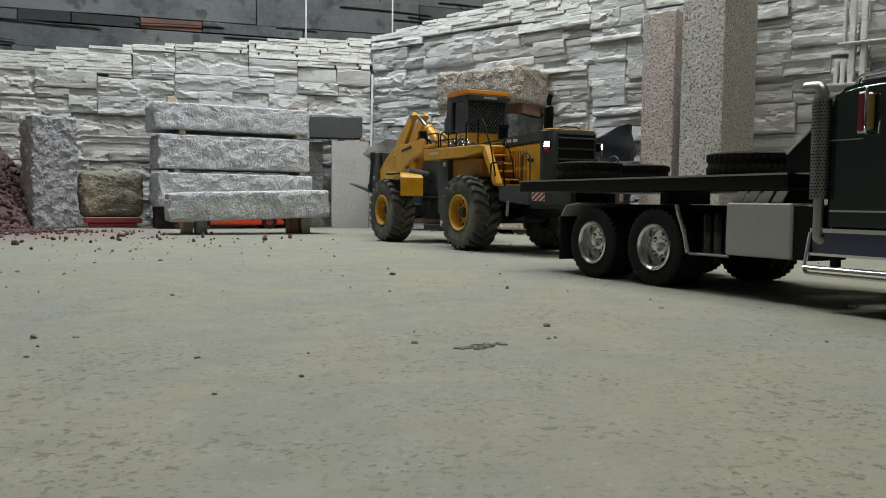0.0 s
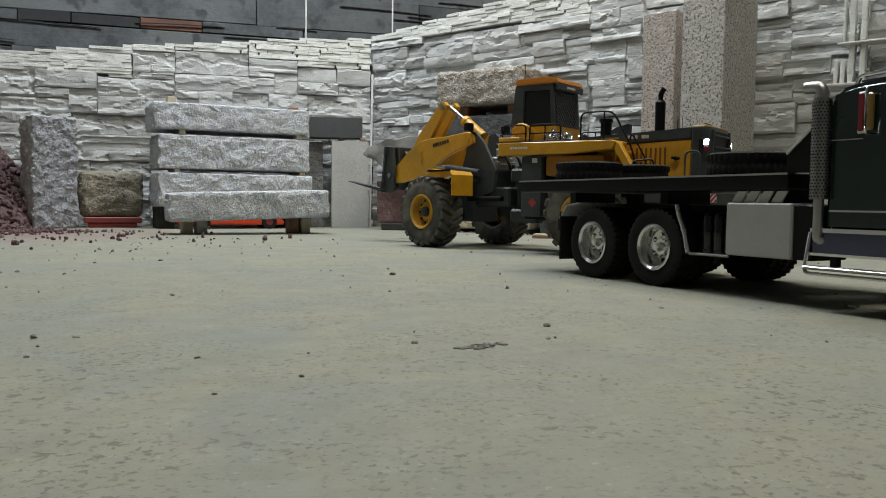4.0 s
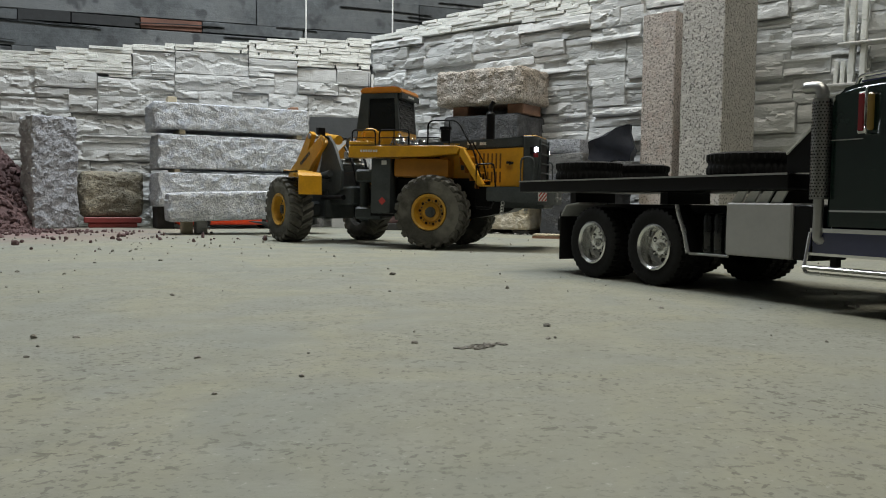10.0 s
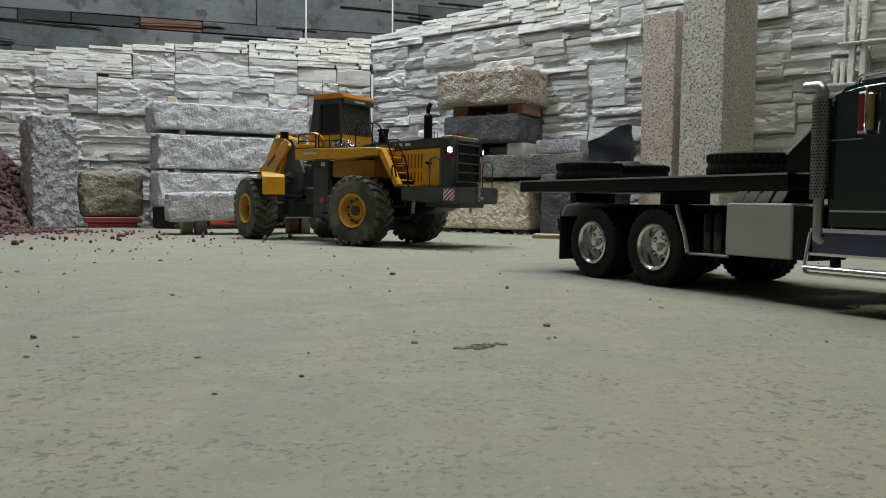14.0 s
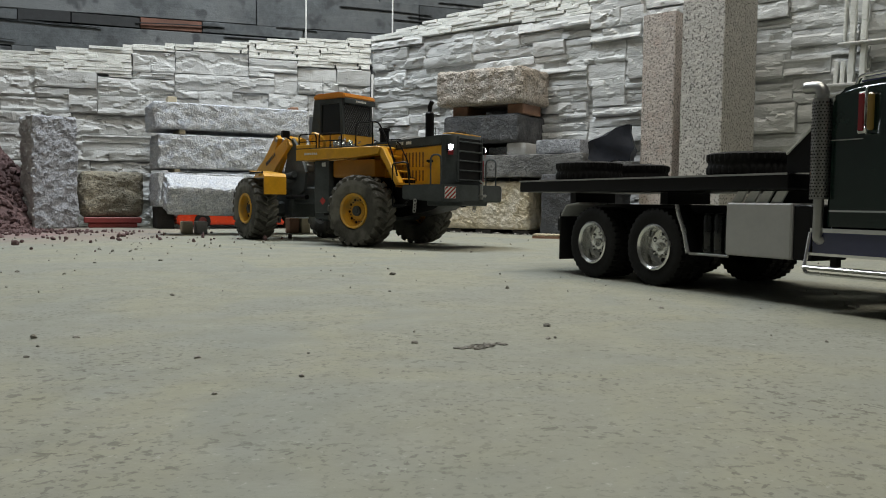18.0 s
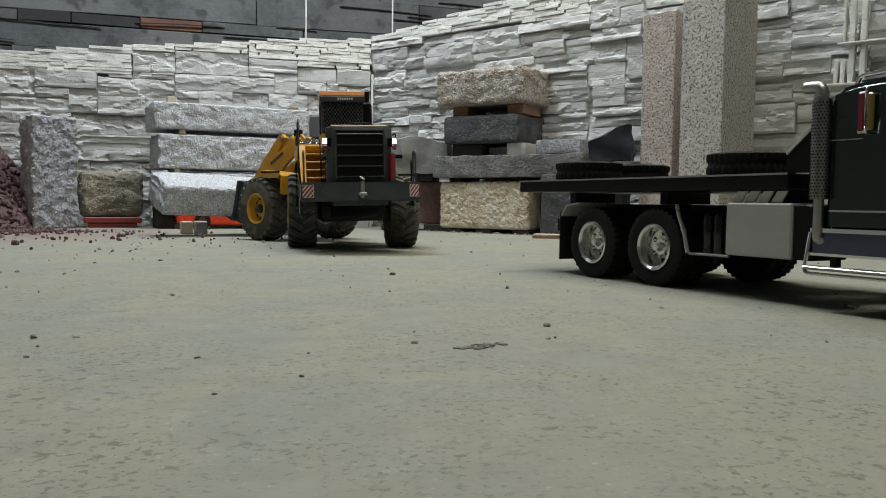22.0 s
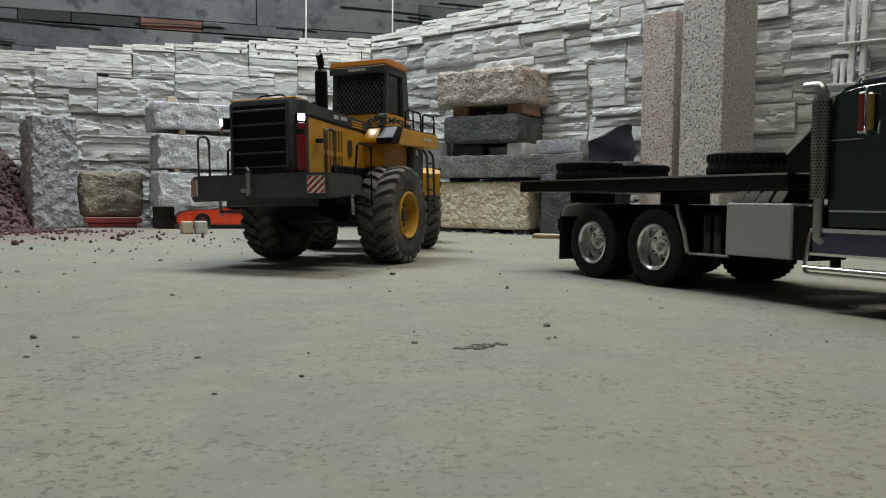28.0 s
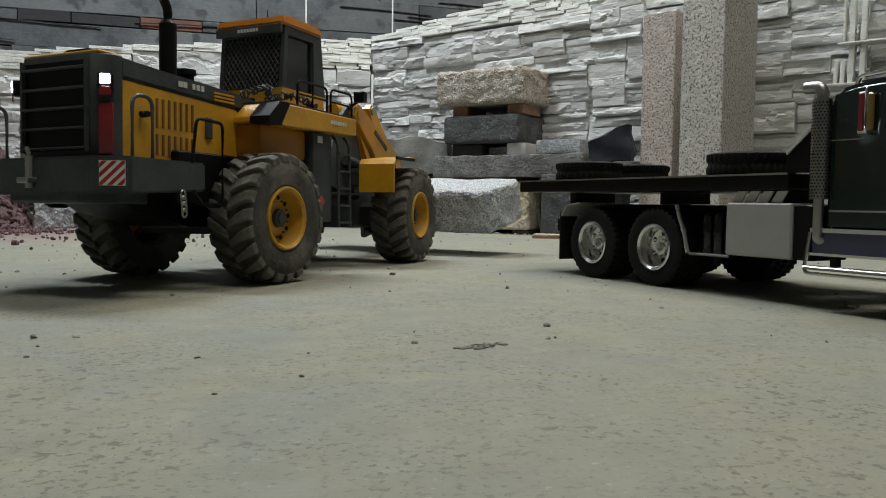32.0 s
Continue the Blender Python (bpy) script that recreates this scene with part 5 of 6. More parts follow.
prof = [(-0.1605, 0.0555), (-0.172, 0.0555), (-0.186, 0.042), (-0.186, -0.042), (-0.172, -0.0555), (-0.1605, -0.0555)]
lo = [bm.verts.new((x, y, 0.119)) for x, y in prof]
hi = [bm.verts.new((x, y, 0.2125)) for x, y in prof]
bm.faces.new(lo)
bm.faces.new(list(reversed(hi)))
for i in range(6):
    bm.faces.new((lo[(i + 1) % 6], lo[i], hi[i], hi[(i + 1) % 6]))
bmesh.ops.recalc_face_normals(bm, faces=bm.faces[:])
bmesh.ops.bevel(bm, geom=bm.edges[:], offset=0.0015, segments=1, affect="EDGES")
grille = part("radiator_frame", bm, M["dgrey"], loader, "dark grey radiator housing")
part("radiator_core", bx(-0.1866, -0.1862, -0.039, 0.039, 0.126, 0.206), M["black"], grille)
for k in range(5):
    part("slat", bx(-0.1915, -0.1867, -0.039, 0.039, 0.127 + k * 0.0178, 0.1293 + k * 0.0178, 0.0006), M["dgrey"], grille)
for s in (-1, 1):
    part("slat", bx(-0.1905, -0.1867, s * 0.0405 - 0.001, s * 0.0405 + 0.001, 0.125, 0.208), M["dgrey"], grille)
    lampm = Matrix.Translation((-0.1795, s * 0.0545, 0.186)) @ Matrix.Rotation(radians(-40 * s), 4, "Z")
    bm = bmesh.new()
    box(bm, -0.006, 0.004, -0.0065, 0.0065, -0.007, 0.0075, 0.001, 1, lampm)
    part("lamp_box", bm, M["black"], loader)
    bm = bmesh.new()
    box(bm, -0.0066, -0.006, -0.0055, 0.0055, -0.0035, 0.007, 0, 1, lampm)
    part("lamp_glass", bm, M["glass"], loader)
    bm = bmesh.new()
    box(bm, -0.0078, -0.0067, -0.0042, 0.0042, -0.0025, 0.0062, 0.0004, 1, lampm)
    part("work_light", bm, M["lamp"], loader, "lit white work light")
    bm = bmesh.new()
    box(bm, -0.0072, -0.006, -0.005, 0.005, -0.0125, -0.0045, 0.0005, 1, lampm)
    part("brake_light", bm, M["tail"], loader, "red brake light")
    if s < 0:
        bm = bmesh.new()
        box(bm, -0.004, 0.004, -0.0062, 0.0062, -0.064, -0.018, 0.002, 2, lampm)
        part("tail_light", bm, M["tail"], loader, "tall red tail light lens")
# exhaust, air cleaner, aerials, small rail on the hood
bm = bmesh.new()
rod(bm, (-0.075, -0.026, 0.205), (-0.075, -0.026, 0.2625), 0.0087, 20)
rod(bm, (-0.075, -0.026, 0.2625), (-0.075, -0.026, 0.2665), 0.0087, 20, 0.0055)
tube(bm, bend([(-0.075, -0.026, 0.265), (-0.075, -0.026, 0.2775), (-0.081, -0.026, 0.2865)], 0.006, 4), 0.0047, 12)
part("muffler", bm, M["black"], loader, "glossy black exhaust pipe")
bm = bmesh.new()
rod(bm, (0.002, 0.022, 0.195), (0.002, 0.022, 0.228), 0.0095, 18)
rod(bm, (0.002, 0.022, 0.228), (0.002, 0.022, 0.2335), 0.0122, 18, 0.0115)
part("air_cleaner", bm, M["black"], loader)
bm = bmesh.new()
for dx in (0.0, 0.008):
    rod(bm, (-0.125 - dx, 0.024, 0.21), (-0.125 - dx, 0.024, 0.229), 0.0006, 5)
part("aerial", bm, M["black"], loader)
bm = bmesh.new()
tube(bm, bend([(-0.165, -0.03, 0.2145), (-0.165, -0.02, 0.2205), (-0.165, 0.012, 0.2205), (-0.165, 0.022, 0.2145)], 0.005), 0.0011, 6)
part("hood_rail", bm, M["black"], loader)
bm = bmesh.new()
rod(bm, (0.035, -0.044, 0.19), (0.035, -0.044, 0.2025), 0.004, 10)
part("filler_cap", bm, M["black"], loader)

# platforms, fenders and ladders
for s in (-1, 1):
    y0, y1 = (0.052, 0.1) if s > 0 else (-0.1, -0.052)
    bm = bmesh.new()
    if s > 0:
        plate(bm, [(0.172, 0.170), (0.172, 0.1925), (-0.045, 0.1925), (-0.052, 0.190), (-0.046, 0.1775), (-0.035, 0.1775), (0.02, 0.172)], y0, y1)
        plate(bm, [(-0.0525, 0.1895), (-0.058, 0.188), (-0.098, 0.122), (-0.086, 0.120), (-0.05, 0.176)], 0.086, y1)
    else:
        plate(bm, [(0.172, 0.172), (0.172, 0.1925), (0.012, 0.1925), (-0.006, 0.176), (-0.006, 0.170), (0.02, 0.168)], y0, y1)
    bmesh.ops.bevel(bm, geom=bm.edges[:], offset=0.0012, segments=1, affect="EDGES")
    fd_ = part("platform", bm, M["yellow"], loader, "yellow platform and fender")
    bm = bmesh.new()
    for k in range(7):
        box(bm, 0.112 + k * 0.0052, 0.1155 + k * 0.0052, s * 0.1003 - 0.0004, s * 0.1003 + 0.0004, 0.1805, 0.1848)
    part("marking", bm, M["decal"], fd_)
    if s < 0:
        bm = bmesh.new()
        plate(bm, [(0.0118, 0.1934), (-0.0072, 0.1762), (-0.0072, 0.169), (0.014, 0.168), (0.030, 0.1934)], -0.1008, -0.075)
        part("corner_plate", bm, M["black"], fd_, "dark grey corner plate")
    if s > 0:
        part("platform_step", bx(0.128, 0.1715, 0.060, 0.0998, 0.1946, 0.2015, 0.001), M["yellow"], fd_)
    part("platform_deck", bx(-0.04 if s > 0 else 0.012, 0.17, *((0.045, 0.098) if s > 0 else (-0.098, -0.045)), 0.1927, 0.1945), M["dgrey"], loader)
    part("side_tank", bx(-0.025 if s > 0 else 0.0, 0.085, *((0.043, 0.084) if s > 0 else (-0.084, -0.043)), 0.134, 0.1695, 0.006, 2), M["amber"], loader, "yellow side tank, shade put into its colour")
    part("wheel_arch", bx(-0.098, 0.09, *((0.043, 0.06) if s > 0 else (-0.06, -0.043)), 0.08, 0.1335, 0.002), M["black"], loader)
    # battery box
    bb = part("battery_box", bx(0.088, 0.128, *((0.052, 0.092) if s > 0 else (-0.092, -0.052)), 0.064, 0.169, 0.003, 2), M["dgrey"], loader, "dark grey box beneath the platform")
    bm = bmesh.new()
    m = Matrix.Translation((0.104, s * 0.0924, 0.088)) @ Matrix.Rotation(radians(45), 4, "Y")
    box(bm, -0.0055, 0.0055, -0.0004, 0.0004, -0.0055, 0.0055, 0, 1, m)
    part("hazard_mark", bm, M["signred"], bb)
    part("data_plate", bx(0.096, 0.106, s * 0.0924 - 0.0003, s * 0.0924 + 0.0003, 0.157, 0.165), M["decal"], bb)
    # ladder beside the box, on one side only
    for x in (0.134, 0.160) if s < 0 else ():
        bm = bmesh.new()
        tube(bm, bend([(x, s * 0.088, 0.169), (x, s * 0.096, 0.160), (x, s * 0.098, 0.058)], 0.008), 0.0019, 7)
        part("ladder_rail", bm, M["dgrey"], loader)
    for k in range(5 if s < 0 else 0):
        part("rung", bx(0.134, 0.160, s * 0.0965 - 0.003, s * 0.0965 + 0.003, 0.062 + k * 0.021, 0.0645 + k * 0.021), M["dgrey"], loader)
    # hand rails
    bm = bmesh.new()
    tube(bm, bend([(0.166, s * 0.096, 0.193), (0.166, s * 0.096, 0.2225), (0.118, s * 0.096, 0.2225), (0.118, s * 0.096, 0.193)], 0.008), 0.0015, 6)
    tube(bm, [(0.166, s * 0.096, 0.2075), (0.118, s * 0.096, 0.2075)], 0.0012, 6)
    tube(bm, bend([(0.110, s * 0.096, 0.193), (0.110, s * 0.096, 0.2225), (0.050, s * 0.096, 0.2225), (0.050, s * 0.096, 0.193)], 0.008), 0.0015, 6)
    tube(bm, [(0.110, s * 0.096, 0.2075), (0.050, s * 0.096, 0.2075)], 0.0012, 6)
    rod(bm, (0.08, s * 0.096, 0.193), (0.08, s * 0.096, 0.2225), 0.0012, 6)
    part("hand_rail", bm, M["black"], loader)
    if s < 0:
        continue
    bm = bmesh.new()
    tube(bm, bend([(0.012, s * 0.097, 0.193), (0.012, s * 0.097, 0.2385), (-0.045, s * 0.097, 0.2385), (-0.078, s * 0.099, 0.183), (-0.092, s * 0.099, 0.135)], 0.012), 0.0016, 6)
    rod(bm, (-0.03, s * 0.097, 0.193), (-0.03, s * 0.097, 0.2385), 0.0013, 6)
    tube(bm, bend([(-0.058, s * 0.06, 0.19), (-0.062, s * 0.06, 0.205), (-0.086, s * 0.06, 0.165), (-0.094, s * 0.06, 0.125)], 0.008), 0.0013, 6)
    part("stair_rail", bm, M["black"], loader)
    for k in range(4):
        part("stair_tread", bx(-0.068 - k * 0.0105, -0.046 - k * 0.0105, 0.0535, 0.0855, 0.172 - k * 0.0145, 0.1745 - k * 0.0145, 0.0006), M["yellow"], loader)
        # risers take the same darkened yellow, shade put into it
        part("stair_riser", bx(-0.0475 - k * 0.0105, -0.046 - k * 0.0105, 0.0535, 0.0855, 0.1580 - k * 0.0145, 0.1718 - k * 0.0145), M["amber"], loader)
part("stair_foot", bx(-0.1175, -0.086, 0.053, 0.098, 0.1185, 0.1212), M["yellow"], loader)
part("hood_box", bx(0.0045, 0.05, -0.0525, 0.0525, 0.105, 0.1845, 0.002), M["dgrey"], loader)

# cab
bm = bmesh.new()
plate(bm, [(0.088, 0.195), (0.088, 0.224), (0.176, 0.224), (0.18, 0.195)], -0.047, 0.047)
part("cab_base", bm, M["yellow"], loader)
cab_in = part("cab_glazing", bx(0.0945, 0.168, -0.0425, 0.0425, 0.2243, 0.2965, 0.002), M["glass"], loader, "dark tinted cab windows")
bm = bmesh.new()
for s in (-1, 1):
    plate(bm, [(0.0885, 0.2242), (0.0945, 0.2980), (0.1005, 0.2980), (0.0965, 0.2242)], s * 0.0445 - 0.0028, s * 0.0445 + 0.0028)
    plate(bm, [(0.155, 0.2242), (0.153, 0.2980), (0.170, 0.2980), (0.180, 0.2242)], s * 0.0445 - 0.0028, s * 0.0445 + 0.0028)
    plate(bm, [(0.097, 0.2882), (0.097, 0.2982), (0.156, 0.2982), (0.156, 0.2882)], s * 0.0445 - 0.0026, s * 0.0445 + 0.0026)
box(bm, 0.0905, 0.0945, -0.0418, 0.0418, 0.2875, 0.2980)
box(bm, 0.166, 0.170, -0.0418, 0.0418, 0.2875, 0.2980)
part("cab_frame", bm, M["dgrey"], loader, "dark grey cab frame")
bm = bmesh.new()
plate(bm, [(0.084, 0.2983), (0.087, 0.3075), (0.10, 0.3105), (0.163, 0.3095), (0.171, 0.3060), (0.172, 0.2983)], -0.0495, 0.0495)
bmesh.ops.bevel(bm, geom=bm.edges[:], offset=0.0022, segments=2, affect="EDGES")
roof = part("cab_roof", bm, M["orange"], loader, "orange cab roof")
part("roof_fascia", bx(0.0835, 0.088, -0.0485, 0.0485, 0.2875, 0.2982, 0.0008), M["dgrey"], roof)
bm = bmesh.new()
for k in range(7):
    box(bm, 0.0829, 0.0834, -0.0155 + k * 0.0045, -0.0123 + k * 0.0045, 0.2912, 0.2952)
part("roof_marking", bm, M["decal"], roof)
bm = bmesh.new()
for k in range(-13, 14):
    for sg_ in (-1, 1):
        pts_ = []
        y_c = k * 0.0066
        for w in (0.2245, 0.2875):
            y = y_c + sg_ * (w - 0.254) * 0.75
            pts_.append((y, w))
        (ya, za), (yb, zb) = pts_
        ta, tb_ = 0.0, 1.0
        lim = 0.0415
        if yb != ya:
            t1, t2 = sorted(((-lim - ya) / (yb - ya), (lim - ya) / (yb - ya)))
            ta, tb_ = max(0, t1), min(1, t2)
        if tb_ - ta > 0.05:
            f_ = lambda t: (0.0872 + (za + (zb - za) * t - 0.2245) * 0.085, ya + (yb - ya) * t, za + (zb - za) * t)
            rod(bm, f_(ta), f_(tb_), 0.00045, 4)
tagged(part("window_guard", bm, M["mesh"], loader, "diagonal steel mesh guard over the rear window"), kind="stuff")
bm = bmesh.new()
rod(bm, (0.162, 0.03, 0.3080), (0.162, 0.03, 0.340), 0.0007, 5)
part("cab_aerial", bm, M["black"], loader)
# chain heaps on the platforms
rc = random.Random(8)
for s, mt, n in ((1, "chrome", 46), (-1, "dgrey", 46)):
    bm = bmesh.new()
    for k in range(n):
        if s > 0:
            c = Vector((0.066 + rc.gauss(0, 0.011), 0.073 + rc.gauss(0, 0.008), 0.198 + abs(rc.gauss(0, 0.006))))
        else:
            u = k / n
            c = Vector((0.0 + 0.13 * u, -0.060 - 0.012 * math.sin(u * 9), 0.2 + 0.012 * abs(math.sin(u * 7))))
        q = Euler((rc.random() * 6, rc.random() * 6, rc.random() * 6)).to_matrix()
        pts_ = [c + q @ Vector((0.0044 * math.cos(i * math.tau / 10), 0.0028 * math.sin(i * math.tau / 10), 0)) for i in range(10)]
        tube(bm, pts_, 0.0011, 5, True)
    part("chain", bm, M[mt], loader, "heap of bright steel chain")
bm = bmesh.new()
tube(bm, [(0.135 + 0.018 * math.cos(a), 0.075 + 0.01 * math.sin(a), 0.21 + 0.014 * math.sin(a * 1.0)) for a in [i * math.tau / 14 for i in range(14)]], 0.0035, 7, True)
part("hose_ring", bm, M["yellow"], loader, "yellow looped hose by the cab")

# front frame, turning on the hitch; its origin lies under the front axle
bm = bmesh.new()
box(bm, -0.055, 0.045, -0.036, 0.036, 0.05, 0.112, 0.004)
box(bm, -0.148, -0.05, -0.024, 0.024, 0.08, 0.118, 0.004)
for s in (-1, 1):
    plate(bm, [(-0.110, 0.11), (-0.116, 0.15), (-0.080, 0.205), (-0.055, 0.226), (-0.035, 0.222), (-0.028, 0.18), (-0.015, 0.15), (0.02, 0.112), (0.045, 0.06)], s * 0.0275 - 0.003, s * 0.0275 + 0.003)
box(bm, -0.03, 0.03, -0.062, 0.062, 0.052, 0.086, 0.006)
front = part("front_frame", bm, M["dgrey"], loader, "dark grey articulated front frame")
bm = bmesh.new()
for s in (-1, 1):
    tube(bm, bend([(-0.148, s * 0.012, 0.12), (-0.135, s * 0.016, 0.17), (-0.10, s * 0.014, 0.20)], 0.02, 5), 0.0028, 8)
    rod(bm, (-0.05, s * 0.04, 0.095), (-0.15, s * 0.045, 0.095), 0.005, 10)
part("hydraulic_hose", bm, M["black"], front)
bm = bmesh.new()
box(bm, -0.108, -0.072, -0.022, 0.022, 0.150, 0.176, 0.003)
box(bm, -0.118, -0.10, -0.018, 0.018, 0.176, 0.192, 0.003)
for k in range(4):
    rod(bm, (-0.112 + 0.01 * k, -0.026, 0.164), (-0.112 + 0.01 * k, 0.026, 0.164), 0.0032, 10)
part("valve_block", bm, M["steel"], front, "bare steel hydraulic valve block")
for s in (-1, 1):
    y0, y1 = (0.060, 0.112) if s > 0 else (-0.112, -0.060)
    bm = bmesh.new()
    plate(bm, [(-0.012, 0.150), (-0.008, 0.1525), (-0.078, 0.1455), (-0.084, 0.139), (-0.084, 0.1005), (-0.0815, 0.1005), (-0.0815, 0.138), (-0.076, 0.143)], y0, y1)
    part("front_fender", bm, M["yellow"], front, "yellow front mudguard")
    part("fender_edge", bx(-0.0795, -0.012, *((0.1122, 0.1142) if s > 0 else (-0.1142, -0.1122)), 0.1455, 0.1495), M["black"], front)
    part("fender_stay", bx(-0.07, -0.03, *((0.03, 0.0598) if s > 0 else (-0.0598, -0.03)), 0.128, 0.134), M["dgrey"], front)
    bm = bmesh.new()
    box(bm, -0.064, -0.052, s * 0.049 - 0.008, s * 0.049 + 0.008, 0.226, 0.241, 0.001)
    rod(bm, (-0.058, s * 0.028, 0.218), (-0.058, s * 0.049, 0.229), 0.002, 8)
    part("front_lamp", bm, M["black"], front)

# lift arms; origin on the boom pivot, pointing along +x
BOOM_PIVOT = Vector((-0.045, 0, 0.210))
BOOM_LEN = 0.258
boom = new("boom")
boom.parent = loader
boom["label"] = "yellow lift arm pair"
for s in (-1, 1):
    bm = bmesh.new()
    plate(bm, [(-0.014, -0.010), (-0.015, 0.010), (0.0, 0.016), (0.065, 0.027), (0.115, 0.039), (0.145, 0.042), (0.19, 0.034), (0.25, 0.012), (0.269, 0.007), (0.273, -0.007), (0.261, -0.017), (0.228, -0.024), (0.17, -0.029), (0.130, -0.027), (0.065, -0.012)], s * 0.037 - 0.0045, s * 0.037 + 0.0045)
    bmesh.ops.bevel(bm, geom=bm.edges[:], offset=0.0012, segments=1, affect="EDGES")
    part("lift_arm", bm, M["yellow"], boom, "yellow lift arm plate")
    bm = bmesh.new()
    for k in range(7):
        box(bm, 0.055 + k * 0.0075, 0.0602 + k * 0.0075, s * 0.0419 - 0.0004, s * 0.0419 + 0.0004, 0.012 + k * 0.0009, 0.019 + k * 0.0009)
    part("marking", bm, M["blackdecal"], boom)
    bm = bmesh.new()
    rod(bm, (0.0, s * 0.03, 0), (0, s * 0.043, 0), 0.007, 14)
    rod(bm, (BOOM_LEN, s * 0.03, 0), (BOOM_LEN, s * 0.043, 0), 0.007, 14)
    rod(bm, (0.146, s * 0.03, 0.022), (0.146, s * 0.0445, 0.022), 0.0045, 12)
    rod(bm, (0.150, s * 0.03, 0.004), (0.150, s * 0.044, 0.004), 0.0038, 12)
    part("pivot_pin", bm, M["yellow"], boom)
bm = bmesh.new()
rod(bm, (0.176, -0.034, 0.030), (0.176, 0.034, 0.030), 0.011, 14)
part("cross_tube", bm, M["yellow"], boom)
bell = new("bell_crank")
bell.parent = loader
bell["label"] = "yellow bell crank lever"
bm = bmesh.new()
for s in (-1, 1):
    plate(bm, [(0.046, -0.030), (0.044, -0.040), (0.032, -0.038), (-0.010, -0.016), (-0.022, 0.0), (-0.080, 0.070), (-0.089, 0.082), (-0.080, 0.090), (-0.068, 0.087), (-0.042, 0.064), (0.004, 0.026), (0.018, 0.006)], s * 0.014 - 0.005, s * 0.014 + 0.005)
part("lever", bm, M["yellow"], bell)
bm = bmesh.new()
rod(bm, (0, -0.022, 0), (0, 0.022, 0), 0.009, 14)
part("pin", bm, M["steel"], bell)
bm = bmesh.new()
rod(bm, (-0.078, -0.022, 0.080), (-0.078, 0.022, 0.080), 0.006, 14)
part("pin", bm, M["steel"], bell)
cyl = new("tilt_cylinder")
cyl.parent = loader
cyl["label"] = "yellow hydraulic tilt cylinder with chrome rod"
bm = bmesh.new()
rod(bm, (0.0, 0, 0), (0.064, 0, 0), 0.010, 16)
rod(bm, (0.058, 0, 0), (0.067, 0, 0), 0.0115, 16)
part("barrel", bm, M["yellow"], cyl)
crod = new("tilt_rod")
crod.parent = loader
crod["label"] = "chrome piston rod"
bm = bmesh.new()
rod(bm, (-0.055, 0, 0), (0.0, 0, 0), 0.005, 12)
part("piston", bm, M["chrome"], crod)
lift = {}
for s in (-1, 1):
    lc = new("lift_cylinder")
    lc.parent = loader
    lc["label"] = "dark hydraulic lift cylinder"
    bm = bmesh.new()
    rod(bm, (0.0, 0, 0), (0.098, 0, 0), 0.007, 14)
    part("barrel", bm, M["dgrey"], lc)
    lr = new("lift_rod")
    lr.parent = loader
    lr["label"] = "chrome piston rod"
    bm = bmesh.new()
    rod(bm, (-0.085, 0, 0), (0.0, 0, 0), 0.0032, 12)
    part("piston", bm, M["steel"], lr)
    lift[s] = (lc, lr)

# fork carriage; origin on the pin at the boom's tip
carriage = new("fork_carriage")
carriage.parent = loader
carriage["label"] = "dark grey fork carriage with two long forks"
bm = bmesh.new()
for s in (-1, 1):
    plate(bm, [(-0.020, -0.032), (-0.016, 0.012), (0.0, 0.062), (0.013, 0.062), (0.013, -0.036), (-0.014, -0.036)], s * 0.0455 - 0.003, s * 0.0455 + 0.003)
    plate(bm, [(-0.012, -0.026), (-0.008, 0.01), (0.006, 0.062), (0.013, 0.062), (0.013, -0.036)], s * 0.026 - 0.002, s * 0.026 + 0.002)
box(bm, 0.0132, 0.0175, -0.058, 0.058, -0.034, -0.016, 0.001)
box(bm, 0.0132, 0.0175, -0.058, 0.058, 0.042, 0.062, 0.001)
box(bm, 0.0132, 0.0165, -0.048, 0.048, -0.016, 0.042)
part("backplate", bm, M["dgrey"], carriage)
for s in (-1, 1):
    bm = bmesh.new()
    plate(bm, [(0.0178, 0.06), (0.023, 0.06), (0.023, -0.032), (0.155, -0.035), (0.155, -0.0365), (0.023, -0.039), (0.0178, -0.039)], s * 0.045 - 0.0075, s * 0.045 + 0.0075)
    part("fork", bm, M["dgrey"], carriage, "steel fork tine")
bm = bmesh.new()
rod(bm, (0, -0.05, 0), (0, 0.05, 0), 0.0055, 12)
part("carriage_pin", bm, M["steel"], carriage)
link = part("tilt_link", bx(0.0, 0.055, -0.006, 0.006, -0.005, 0.005, 0.002), M["dgrey"], loader)

# ---- the slab that is taken away ----
SLAB = (0.402, 0.13, 0.072)
slab = one("granite_slab", rock(*SLAB, rough=0.0055, cuts=80, rounding=0.009, seed=77, freq=26, smooth_top=True, chip=0.04), M["granite"], pose(0, 0, 0),
           "light grey granite slab with split edges, carried on the forks", "stone", "granite slabs", angle=24)
REST = Matrix.Translation(F0 + Vector((0, 0, 0.0310))) @ Matrix.Rotation(radians(FT), 4, "Z") @ Matrix.Rotation(radians(-LEAN), 4, "Y") @ Matrix.Translation((SLAB[0] / 2, SLAB[1] / 2, 0))

